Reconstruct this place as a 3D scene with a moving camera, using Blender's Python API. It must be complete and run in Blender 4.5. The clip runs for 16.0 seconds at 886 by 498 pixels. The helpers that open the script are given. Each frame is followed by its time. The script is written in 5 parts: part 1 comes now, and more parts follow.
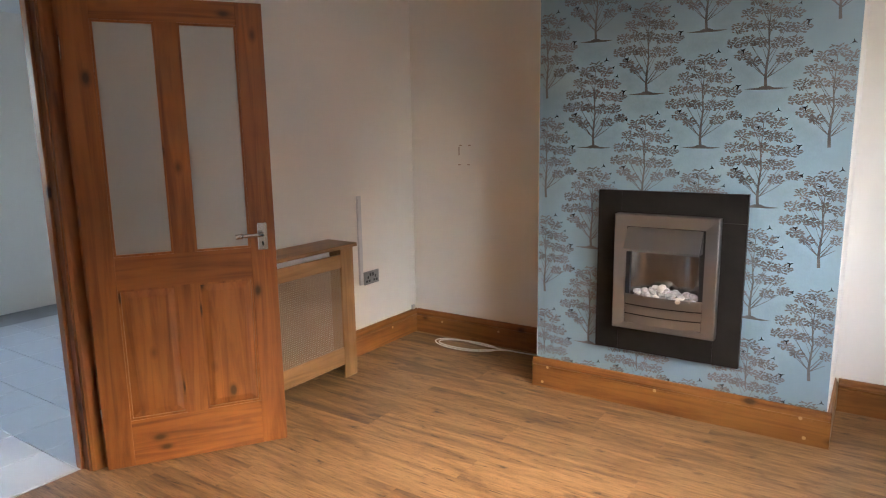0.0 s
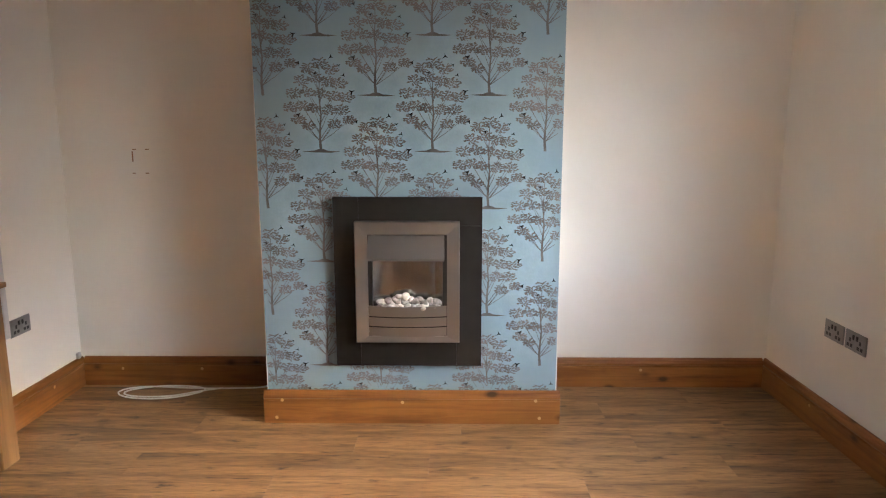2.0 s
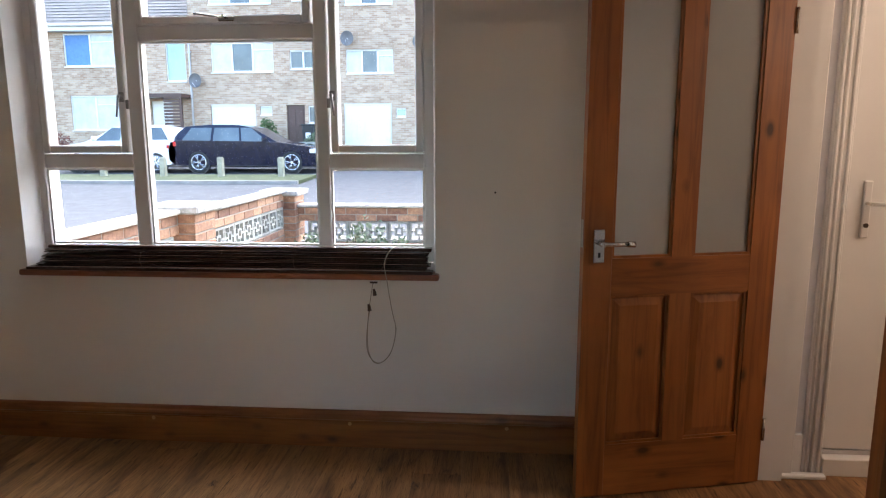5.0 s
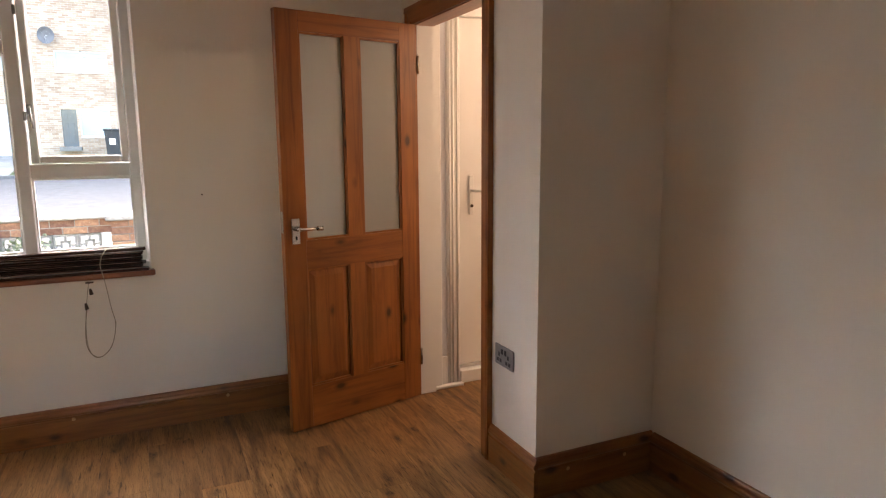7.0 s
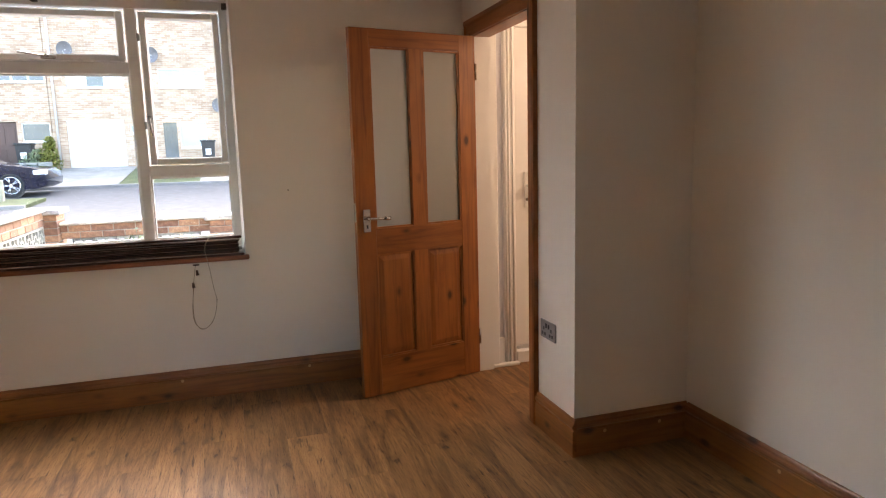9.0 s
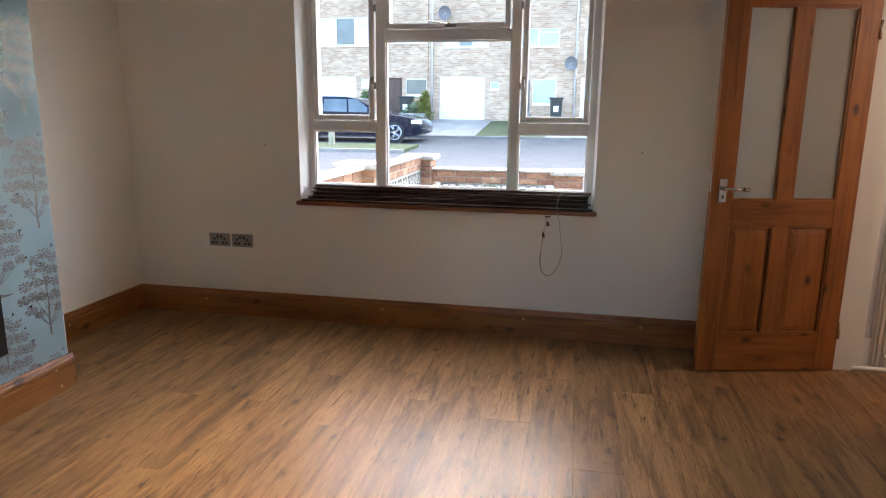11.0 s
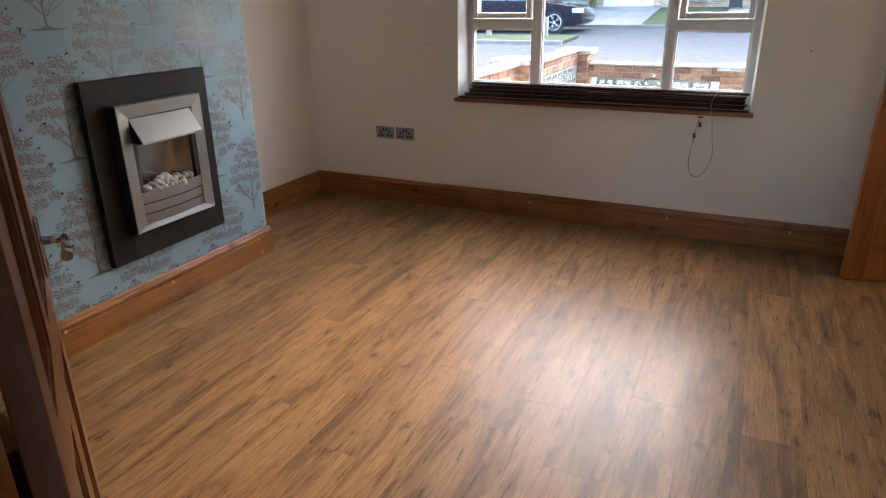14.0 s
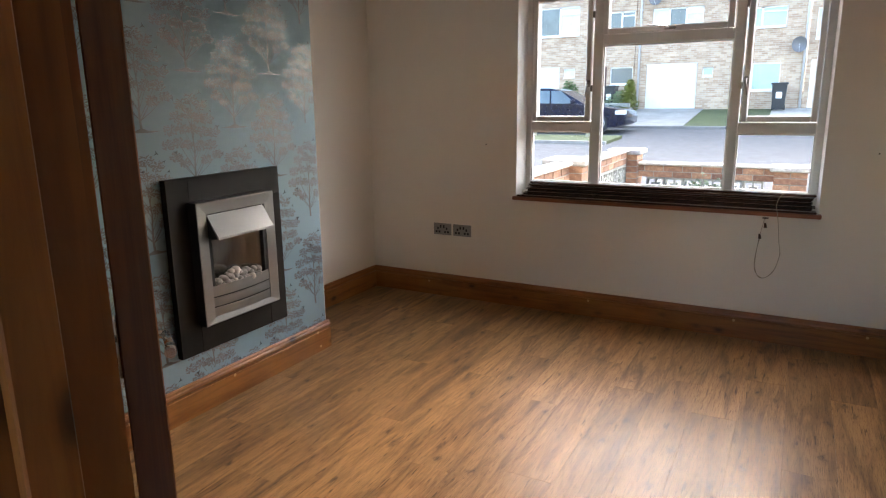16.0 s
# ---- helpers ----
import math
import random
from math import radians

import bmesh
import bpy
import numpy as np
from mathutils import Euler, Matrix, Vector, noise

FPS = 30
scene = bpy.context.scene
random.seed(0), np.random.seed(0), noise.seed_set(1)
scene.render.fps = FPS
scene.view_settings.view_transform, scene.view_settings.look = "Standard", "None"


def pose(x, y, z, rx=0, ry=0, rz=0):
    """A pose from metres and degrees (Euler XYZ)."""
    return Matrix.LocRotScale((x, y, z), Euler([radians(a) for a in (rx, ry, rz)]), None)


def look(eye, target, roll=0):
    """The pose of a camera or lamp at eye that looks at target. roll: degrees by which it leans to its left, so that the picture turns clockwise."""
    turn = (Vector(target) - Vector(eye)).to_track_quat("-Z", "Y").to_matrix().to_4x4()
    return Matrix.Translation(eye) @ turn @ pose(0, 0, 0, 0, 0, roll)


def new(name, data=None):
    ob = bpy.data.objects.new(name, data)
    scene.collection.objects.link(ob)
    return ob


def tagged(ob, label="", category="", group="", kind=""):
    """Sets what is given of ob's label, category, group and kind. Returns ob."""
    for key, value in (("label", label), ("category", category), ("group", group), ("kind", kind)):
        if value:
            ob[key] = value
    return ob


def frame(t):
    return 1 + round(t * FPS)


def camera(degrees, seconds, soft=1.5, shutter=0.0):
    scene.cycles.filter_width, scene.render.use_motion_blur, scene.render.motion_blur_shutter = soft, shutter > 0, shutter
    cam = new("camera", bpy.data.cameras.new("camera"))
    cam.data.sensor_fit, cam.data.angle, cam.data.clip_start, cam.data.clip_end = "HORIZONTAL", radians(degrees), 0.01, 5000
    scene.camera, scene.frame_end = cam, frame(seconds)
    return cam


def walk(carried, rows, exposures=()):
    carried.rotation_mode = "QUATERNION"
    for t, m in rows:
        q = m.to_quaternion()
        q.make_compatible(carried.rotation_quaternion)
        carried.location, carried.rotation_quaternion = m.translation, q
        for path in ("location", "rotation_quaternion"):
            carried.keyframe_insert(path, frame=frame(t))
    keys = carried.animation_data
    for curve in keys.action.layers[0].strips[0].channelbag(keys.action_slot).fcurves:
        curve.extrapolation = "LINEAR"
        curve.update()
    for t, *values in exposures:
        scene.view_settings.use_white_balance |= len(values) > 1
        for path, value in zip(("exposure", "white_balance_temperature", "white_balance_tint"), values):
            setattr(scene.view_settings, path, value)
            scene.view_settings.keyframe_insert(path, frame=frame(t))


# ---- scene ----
cam = camera(68.3, 16.0, soft=1.15)
# seconds, eye, yaw, pitch, roll (degrees)
PATH = [
    (0, (0.285, 0.567, 1.414), 33.97, -10.17, -0.90),
    (0.5, (0.203, 0.611, 1.407), 24.78, -10.00, -0.90),
    (1, (0.075, 0.651, 1.409), 16.68, -9.97, -0.76),
    (1.5, (-0.130, 0.672, 1.400), 9.08, -9.67, -0.39),
    (2, (-0.342, 0.726, 1.395), 0.74, -9.83, -0.06),
    (2.5, (-0.548, 0.709, 1.401), -13.69, -10.09, 0.48),
    (3, (-0.629, 0.727, 1.370), -29.02, -9.58, 0.22),
    (3.5, (-0.751, 0.810, 1.384), -43.60, -9.61, -0.23),
    (4, (-0.945, 0.809, 1.379), -58.34, -9.33, -0.32),
    (4.5, (-1.157, 0.913, 1.369), -72.29, -9.51, -0.56),
    (5, (-1.275, 0.995, 1.351), -85.51, -9.59, -0.14),
    (7.3, (-2.004, 1.242, 1.387), -115.42, -9.36, -0.96),
    (7.5, (-2.034, 1.240, 1.397), -115.67, -9.37, -1.30),
    (8, (-2.090, 1.237, 1.376), -115.95, -9.18, -1.37),
    (8.5, (-2.208, 1.231, 1.358), -115.11, -9.05, -1.41),
    (9, (-2.328, 1.263, 1.336), -107.35, -8.70, -1.52),
    (9.5, (-2.394, 1.390, 1.343), -97.06, -8.64, -0.91),
    (10, (-2.429, 1.283, 1.361), -88.47, -8.78, -1.62),
    (10.2, (-2.415, 1.310, 1.354), -86.71, -8.91, -1.09),
    (12.3, (-2.552, 1.380, 1.354), -67.01, -19.24, -0.95),
    (12.5, (-2.563, 1.360, 1.357), -66.73, -20.17, -1.06),
    (13, (-2.627, 1.330, 1.373), -66.70, -20.72, -0.50),
    (13.5, (-2.673, 1.312, 1.373), -66.48, -20.97, -0.80),
    (14, (-2.725, 1.257, 1.423), -65.06, -21.08, -0.70),
    (14.5, (-2.759, 1.230, 1.452), -65.73, -17.56, -1.06),
    (15, (-2.772, 1.208, 1.465), -65.86, -13.24, -0.75),
    (15.5, (-2.772, 1.232, 1.455), -65.61, -12.94, -0.40),
    (16, (-2.760, 1.371, 1.437), -61.54, -12.83, -0.70),
]
walk(cam, [(t, pose(*eye, 90 + pitch, 0, yaw) @ pose(0, 0, 0, 0, 0, roll)) for t, eye, yaw, pitch, roll in PATH],
     [(0.0, 4.13, 6200, 10), (1.0, 4.15, 6200, 10), (2.0, 4.2, 6250, 10), (2.7, 3.82, 6500, 10), (3.5, 2.88, 6900, 11), (4.0, 2.92, 6750, 10), (4.5, 2.98, 6450, 10),
      (5.0, 3.12, 6350, 11), (7.3, 3.72, 7500, 15), (8.5, 3.78, 7550, 15), (9.2, 3.58, 7250, 14), (10.0, 3.3, 6800, 11), (12.3, 3.42, 6350, 10), (14.0, 3.4, 6350, 10), (14.5, 3.48, 6600, 10), (16.0, 3.3, 6750, 10)])

# ---- world and light ----
world = bpy.data.worlds.new("overcast_sky")
scene.world = world
world.use_nodes = True
wn = world.node_tree.nodes
sky = wn.new("ShaderNodeTexSky")
sky.sky_type, sky.sun_disc = "NISHITA", False
sky.sun_elevation, sky.sun_rotation = radians(34), radians(97)
sky.air_density, sky.dust_density, sky.ozone_density = 1.0, 2.0, 1.0
wn["Background"].inputs["Strength"].default_value = 0.15
world.node_tree.links.new(sky.outputs["Color"], wn["Background"].inputs["Color"])
sun_data = bpy.data.lights.new("sun", "SUN")
sun_data.energy, sun_data.angle, sun_data.color = 1.6, radians(115), (0.965, 0.985, 1.0)
sun = new("sun", sun_data)
sun.matrix_world = look((40, -5, 27), (0, 0, 0))


# ---- materials ----
def material(name, color, rough=0.6, metal=0.0, spec=0.5):
    m = bpy.data.materials.new(name)
    m.use_nodes = True
    b = m.node_tree.nodes["Principled BSDF"]
    b.inputs["Base Color"].default_value = (*color, 1)
    b.inputs["Roughness"].default_value = rough
    b.inputs["Metallic"].default_value = metal
    b.inputs["Specular IOR Level"].default_value = spec
    return m, m.node_tree.nodes, m.node_tree.links, b


def ramp(n, stops):
    r = n.new("ShaderNodeValToRGB")
    while len(r.color_ramp.elements) < len(stops):
        r.color_ramp.elements.new(0.5)
    for e, (p, c) in zip(r.color_ramp.elements, stops):
        e.position, e.color = p, (*c, 1)
    return r


def noise_tex(n, l, vec, scale, detail=4, rough=0.55, distort=0.0):
    t = n.new("ShaderNodeTexNoise")
    t.inputs["Scale"].default_value, t.inputs["Detail"].default_value = scale, detail
    t.inputs["Roughness"].default_value, t.inputs["Distortion"].default_value = rough, distort
    l.new(vec, t.inputs["Vector"])
    return t


def mapped(n, l, scale=(1, 1, 1), coord="Object", shift=None):
    c = n.new("ShaderNodeTexCoord")
    m = n.new("ShaderNodeMapping")
    m.inputs["Scale"].default_value = scale
    l.new(c.outputs[coord], m.inputs["Vector"])
    if shift is not None:
        l.new(shift, m.inputs["Location"])
    return m.outputs["Vector"]


def bump(n, l, b, height, strength=0.2, dist=0.002):
    k = n.new("ShaderNodeBump")
    k.inputs["Strength"].default_value, k.inputs["Distance"].default_value = strength, dist
    l.new(height, k.inputs["Height"])
    l.new(k.outputs["Normal"], b.inputs["Normal"])


def mix(n, l, a, b_, fac, kind="MIX"):
    k = n.new("ShaderNodeMix")
    k.data_type, k.blend_type = "RGBA", kind
    for v, i in ((fac, 0), (a, 6), (b_, 7)):
        if hasattr(v, "links"):
            l.new(v, k.inputs[i])
        else:
            k.inputs[i].default_value = v if i == 0 else (*v, 1)
    return k.outputs[2]


def plain(name, c, rough=0.5, metal=0.0, vary=0.08, scale=6.0, bumps=0.0, bscale=120.0, spec=0.5):
    """Paint, plastic, metal: colour with soft blotches and, if wanted, fine relief."""
    m, n, l, b = material(name, c, rough, metal, spec)
    v = mapped(n, l)
    t = noise_tex(n, l, v, scale, 5)
    r = ramp(n, [(0.3, tuple(x * (1 - vary) for x in c)), (0.7, tuple(min(1, x * (1 + vary)) for x in c))])
    l.new(t.outputs["Fac"], r.inputs["Fac"])
    l.new(r.outputs["Color"], b.inputs["Base Color"])
    if bumps:
        f = noise_tex(n, l, v, bscale, 3)
        bump(n, l, b, f.outputs["Fac"], bumps)
    return m


def pine(name, light, dark, axis, rough=0.38, knots=True):
    """Varnished pine: grain along one axis, dark knots."""
    m, n, l, b = material(name, light, rough)
    info = n.new("ShaderNodeObjectInfo")
    mul = n.new("ShaderNodeVectorMath")
    mul.operation = "SCALE"
    mul.inputs["Scale"].default_value = 23.0
    l.new(info.outputs["Random"], mul.inputs[0])
    s = [26.0, 26.0, 26.0]
    s[axis] = 1.6
    v = mapped(n, l, s, shift=mul.outputs[0])
    g = noise_tex(n, l, v, 1.0, 6, 0.6, 0.8)
    s2 = [1.0, 1.0, 1.0]
    s2[axis] = 0.55
    v2 = mapped(n, l, s2, shift=mul.outputs[0])
    big = noise_tex(n, l, v2, 5.0, 3)
    r = ramp(n, [(0.3, dark), (0.52, light), (0.75, tuple(min(1, x * 1.18) for x in light))])
    l.new(g.outputs["Fac"], r.inputs["Fac"])
    rb = ramp(n, [(0.3, (0.78, 0.72, 0.66)), (0.7, (1.1, 1.08, 1.05))])
    l.new(big.outputs["Fac"], rb.inputs["Fac"])
    c = mix(n, l, r.outputs["Color"], rb.outputs["Color"], 1.0, "MULTIPLY")
    if knots:
        vo = n.new("ShaderNodeTexVoronoi")
        vo.inputs["Scale"].default_value = 8.0
        l.new(v2, vo.inputs["Vector"])
        k = ramp(n, [(0.075, (1, 1, 1)), (0.1, (0.75, 0.75, 0.75)), (0.135, (0.35, 0.35, 0.35)), (0.2, (0, 0, 0))])
        l.new(vo.outputs["Distance"], k.inputs["Fac"])
        c = mix(n, l, c, tuple(x * 0.35 for x in dark), k.outputs["Color"])
    l.new(c, b.inputs["Base Color"])
    bump(n, l, b, g.outputs["Fac"], 0.12)
    return m


def laminate():
    """Rustic oak laminate: fine pores, cathedral figure, smoky patches and cracked knots; each plank different."""
    m, n, l, b = material("oak_laminate", (0.3, 0.18, 0.09), 0.36, 0.0, 0.26)
    info = n.new("ShaderNodeObjectInfo")
    mul = n.new("ShaderNodeVectorMath")
    mul.operation = "SCALE"
    mul.inputs["Scale"].default_value = 37.0
    l.new(info.outputs["Random"], mul.inputs[0])

    def calc(op, a, c):
        k = n.new("ShaderNodeMath")
        k.operation = op
        l.new(a, k.inputs[0])
        k.inputs[1].default_value = c
        return k.outputs[0]

    # broad body of the board and its smoky areas
    body = noise_tex(n, l, mapped(n, l, (1.05, 8.5, 8.5), shift=mul.outputs[0]), 1.6, 5, 0.6, 0.7)
    r = ramp(n, [(0.32, (0.148, 0.079, 0.038)), (0.44, (0.25, 0.135, 0.058)), (0.53, (0.325, 0.18, 0.078)), (0.7, (0.385, 0.219, 0.096))])
    l.new(body.outputs["Fac"], r.inputs["Fac"])
    # cathedral figure: contour lines of a stretched field
    field = noise_tex(n, l, mapped(n, l, (0.75, 6.5, 6.5), shift=mul.outputs[0]), 1.0, 2, 0.45, 0.5)
    lines = calc("PINGPONG", calc("MULTIPLY", field.outputs["Fac"], 26.0), 1.0)
    rl = ramp(n, [(0.0, (0.72, 0.69, 0.66)), (0.35, (0.95, 0.94, 0.93)), (1.0, (1.04, 1.04, 1.03))])
    l.new(lines, rl.inputs["Fac"])
    where = noise_tex(n, l, mapped(n, l, (1.1, 3.4, 3.4), shift=mul.outputs[0]), 1.3, 3)
    rw_ = ramp(n, [(0.42, (0.1, 0.1, 0.1)), (0.6, (0.95, 0.95, 0.95))])
    l.new(where.outputs["Fac"], rw_.inputs["Fac"])
    c = mix(n, l, r.outputs["Color"], mix(n, l, r.outputs["Color"], rl.outputs["Color"], 1.0, "MULTIPLY"), rw_.outputs["Color"])
    # medium streaks and fine pores
    streak = noise_tex(n, l, mapped(n, l, (3.2, 58, 58), shift=mul.outputs[0]), 1.7, 5, 0.65, 0.4)
    rs = ramp(n, [(0.30, (0.66, 0.63, 0.60)), (0.45, (0.95, 0.94, 0.93)), (0.7, (1.10, 1.09, 1.07))])
    l.new(streak.outputs["Fac"], rs.inputs["Fac"])
    c = mix(n, l, c, rs.outputs["Color"], 1.0, "MULTIPLY")
    fine = noise_tex(n, l, mapped(n, l, (9.0, 190, 190), shift=mul.outputs[0]), 2.0, 3, 0.6)
    rf = ramp(n, [(0.36, (0.6, 0.57, 0.54)), (0.46, (1.0, 1.0, 1.0)), (0.8, (1.07, 1.07, 1.06))])
    l.new(fine.outputs["Fac"], rf.inputs["Fac"])
    c = mix(n, l, c, rf.outputs["Color"], 1.0, "MULTIPLY")
    # sparse dark dashes along the grain
    dash = noise_tex(n, l, mapped(n, l, (4.5, 46, 46), shift=mul.outputs[0]), 1.5, 3, 0.55, 0.3)
    rd = ramp(n, [(0.30, (0.34, 0.31, 0.29)), (0.36, (0.97, 0.96, 0.95)), (0.5, (1.0, 1.0, 1.0))])
    l.new(dash.outputs["Fac"], rd.inputs["Fac"])
    c = mix(n, l, c, rd.outputs["Color"], 1.0, "MULTIPLY")
    # cracked knots with a dark halo drawn out along the grain
    vk = mapped(n, l, (2.5, 5.6, 5.6), shift=mul.outputs[0])
    vd = noise_tex(n, l, vk, 6.5, 4, 0.65)
    wob = n.new("ShaderNodeMix")
    wob.data_type = "RGBA"
    wob.inputs[0].default_value = 0.26
    l.new(vk, wob.inputs[6])
    l.new(vd.outputs["Color"], wob.inputs[7])
    vo = n.new("ShaderNodeTexVoronoi")
    vo.inputs["Scale"].default_value = 2.5
    l.new(wob.outputs[2], vo.inputs["Vector"])
    k = ramp(n, [(0.05, (0.97, 0.97, 0.97)), (0.085, (0.5, 0.5, 0.5)), (0.12, (0.66, 0.66, 0.66)), (0.15, (0.24, 0.24, 0.24)), (0.34, (0, 0, 0))])
    l.new(vo.outputs["Distance"], k.inputs["Fac"])
    c = mix(n, l, c, (0.062, 0.033, 0.019), k.outputs["Color"])
    tone = ramp(n, [(0.0, (0.86, 0.85, 0.86)), (0.5, (1.0, 0.99, 0.98)), (1.0, (1.1, 1.08, 1.06))])
    l.new(info.outputs["Random"], tone.inputs["Fac"])
    c = mix(n, l, c, tone.outputs["Color"], 1.0, "MULTIPLY")
    l.new(c, b.inputs["Base Color"])
    rr = n.new("ShaderNodeMapRange")
    rr.inputs["To Min"].default_value, rr.inputs["To Max"].default_value = 0.30, 0.48
    l.new(streak.outputs["Fac"], rr.inputs["Value"])
    l.new(rr.outputs["Result"], b.inputs["Roughness"])
    bump(n, l, b, fine.outputs["Fac"], 0.10, 0.001)
    return m


def brushed(name, c, rough, axis=0):
    m, n, l, b = material(name, c, rough, 1.0)
    s = [220.0, 220.0, 220.0]
    s[axis] = 4.0
    g = noise_tex(n, l, mapped(n, l, s), 1.0, 3)
    rr = n.new("ShaderNodeMapRange")
    rr.inputs["To Min"].default_value, rr.inputs["To Max"].default_value = rough - 0.06, rough + 0.1
    l.new(g.outputs["Fac"], rr.inputs["Value"])
    l.new(rr.outputs["Result"], b.inputs["Roughness"])
    bump(n, l, b, g.outputs["Fac"], 0.05, 0.0005)
    return m


def glass(name, rough=0.0, tint=(1, 1, 1)):
    m, n, l, b = material(name, tint, rough)
    b.inputs["Transmission Weight"].default_value = 1.0
    b.inputs["IOR"].default_value = 1.08
    return m


def frosted_glass(name):
    """Obscured pane: part of the light passes, the rest is scattered by the etched face."""
    m, n, l, b = material(name, (0.82, 0.83, 0.81), 0.35)
    t = n.new("ShaderNodeBsdfTransparent")
    t.inputs["Color"].default_value = (0.93, 0.94, 0.93, 1)
    d = n.new("ShaderNodeBsdfTranslucent")
    d.inputs["Color"].default_value = (0.85, 0.85, 0.83, 1)
    x = n.new("ShaderNodeMixShader")
    y_ = n.new("ShaderNodeMixShader")
    x.inputs[0].default_value, y_.inputs[0].default_value = 0.25, 0.2
    l.new(t.outputs["BSDF"], x.inputs[1])
    l.new(d.outputs["BSDF"], x.inputs[2])
    l.new(x.outputs["Shader"], y_.inputs[1])
    l.new(b.outputs["BSDF"], y_.inputs[2])
    l.new(y_.outputs["Shader"], n["Material Output"].inputs["Surface"])
    return m


def stone(name, c, dark, scale=60.0, rough=0.8, bumps=0.5, low=(0.72, 0.7, 0.7), high=(1.2, 1.15, 1.1)):
    m, n, l, b = material(name, c, rough)
    info = n.new("ShaderNodeObjectInfo")
    v = mapped(n, l)
    t = noise_tex(n, l, v, scale, 6, 0.7)
    t2 = noise_tex(n, l, v, scale * 0.08, 3)
    r = ramp(n, [(0.3, dark), (0.62, c)])
    l.new(t.outputs["Fac"], r.inputs["Fac"])
    r2 = ramp(n, [(0.3, (0.75, 0.75, 0.75)), (0.7, (1.1, 1.1, 1.1))])
    l.new(t2.outputs["Fac"], r2.inputs["Fac"])
    cc = mix(n, l, r.outputs["Color"], r2.outputs["Color"], 1.0, "MULTIPLY")
    r3 = ramp(n, [(0.0, low), (1.0, high)])
    l.new(info.outputs["Random"], r3.inputs["Fac"])
    cc = mix(n, l, cc, r3.outputs["Color"], 1.0, "MULTIPLY")
    l.new(cc, b.inputs["Base Color"])
    bump(n, l, b, t.outputs["Fac"], bumps)
    return m


M_WALL = plain("cream_wall_paint", (0.80, 0.755, 0.685), 0.62, vary=0.025, scale=1.6, bumps=0.08, bscale=90, spec=0.3)
M_CEIL = plain("white_ceiling_paint", (0.82, 0.81, 0.79), 0.8, vary=0.02, scale=1.5, bumps=0.1, bscale=60)
M_PAPER = plain("duck_egg_wallpaper", (0.262, 0.362, 0.412), 0.75, vary=0.03, scale=2.5, bumps=0.05, bscale=300, spec=0.2)
M_LEAF = plain("pearl_leaf_ink", (0.19, 0.176, 0.168), 0.38, 0.5, vary=0.2, scale=14)
M_TWIG = plain("grey_twig_ink", (0.17, 0.16, 0.155), 0.42, 0.4, vary=0.2, scale=20)
M_BIRD = plain("black_ink", (0.02, 0.022, 0.025), 0.5)
M_FLOOR = laminate()
M_SUB = plain("dark_joint", (0.12, 0.075, 0.045), 0.8)
SK_L, SK_D = (0.295, 0.118, 0.028), (0.175, 0.064, 0.015)
M_SKX = pine("pine_skirting_x", SK_L, SK_D, 0)
M_SKY = pine("pine_skirting_y", SK_L, SK_D, 1)
DR_L, DR_D = (0.31, 0.108, 0.025), (0.18, 0.056, 0.013)
M_DRV = pine("pine_upright", DR_L, DR_D, 2)
M_DRH = pine("pine_crosswise", DR_L, DR_D, 0)
M_PLUG = plain("filler_plug", (0.55, 0.33, 0.17), 0.6)
M_OAK = pine("oak_veneer_y", (0.33, 0.18, 0.075), (0.24, 0.12, 0.045), 1, 0.42, False)
M_OAKV = pine("oak_veneer_z", (0.33, 0.18, 0.075), (0.24, 0.12, 0.045), 2, 0.42, False)
M_GRILLE = plain("tan_grille", (0.23, 0.15, 0.092), 0.4, vary=0.1)
M_WHITE = plain("white_gloss_paint", (0.78, 0.78, 0.77), 0.32, vary=0.02, scale=4)
M_UPVC = plain("white_window_paint", (0.74, 0.74, 0.73), 0.35, vary=0.04, scale=5, bumps=0.04)
M_RAD = plain("white_radiator_enamel", (0.8, 0.8, 0.79), 0.3, vary=0.02)
M_TRUNK = plain("grey_white_plastic", (0.55, 0.53, 0.53), 0.45, vary=0.03)
M_STEEL = brushed("brushed_steel", (0.29, 0.282, 0.275), 0.35, 0)
M_CHROME = plain("satin_chrome", (0.66, 0.65, 0.64), 0.2, 1.0, vary=0.04)
M_NICKEL = plain("brushed_nickel_plate", (0.3, 0.295, 0.29), 0.42, 0.7, vary=0.06)
M_SLATE = plain("charcoal_brown_slab", (0.021, 0.017, 0.014), 0.6, vary=0.12, scale=9, bumps=0.05, spec=0.16)
M_BLACK = plain("black_plastic", (0.02, 0.02, 0.021), 0.35)
M_PEB = stone("river_pebble", (0.62, 0.59, 0.55), (0.2, 0.19, 0.185), 26, 0.55, 0.15)
M_PEBW = stone("white_pebble", (0.75, 0.72, 0.66), (0.6, 0.56, 0.5), 18, 0.5, 0.1)
M_GLASS = glass("clear_glass")
M_DGLASS = frosted_glass("obscured_door_glass")
M_SILL = pine("mahogany_sill", (0.26, 0.085, 0.03), (0.13, 0.04, 0.016), 1, 0.3, False)
M_BLIND = pine("dark_walnut_slat", (0.05, 0.022, 0.015), (0.02, 0.01, 0.008), 1, 0.13, False)
# light caught along the slats' front edges, put into the colour
M_EDGE = plain("slat_edge_highlight", (0.26, 0.17, 0.13), 0.3, vary=0.5, scale=9)
M_CORD = plain("beige_cord", (0.34, 0.29, 0.22), 0.8)
M_TOGGLE = plain("walnut_toggle", (0.07, 0.035, 0.02), 0.4)
M_CABLE = plain("white_cable", (0.8, 0.79, 0.76), 0.4)
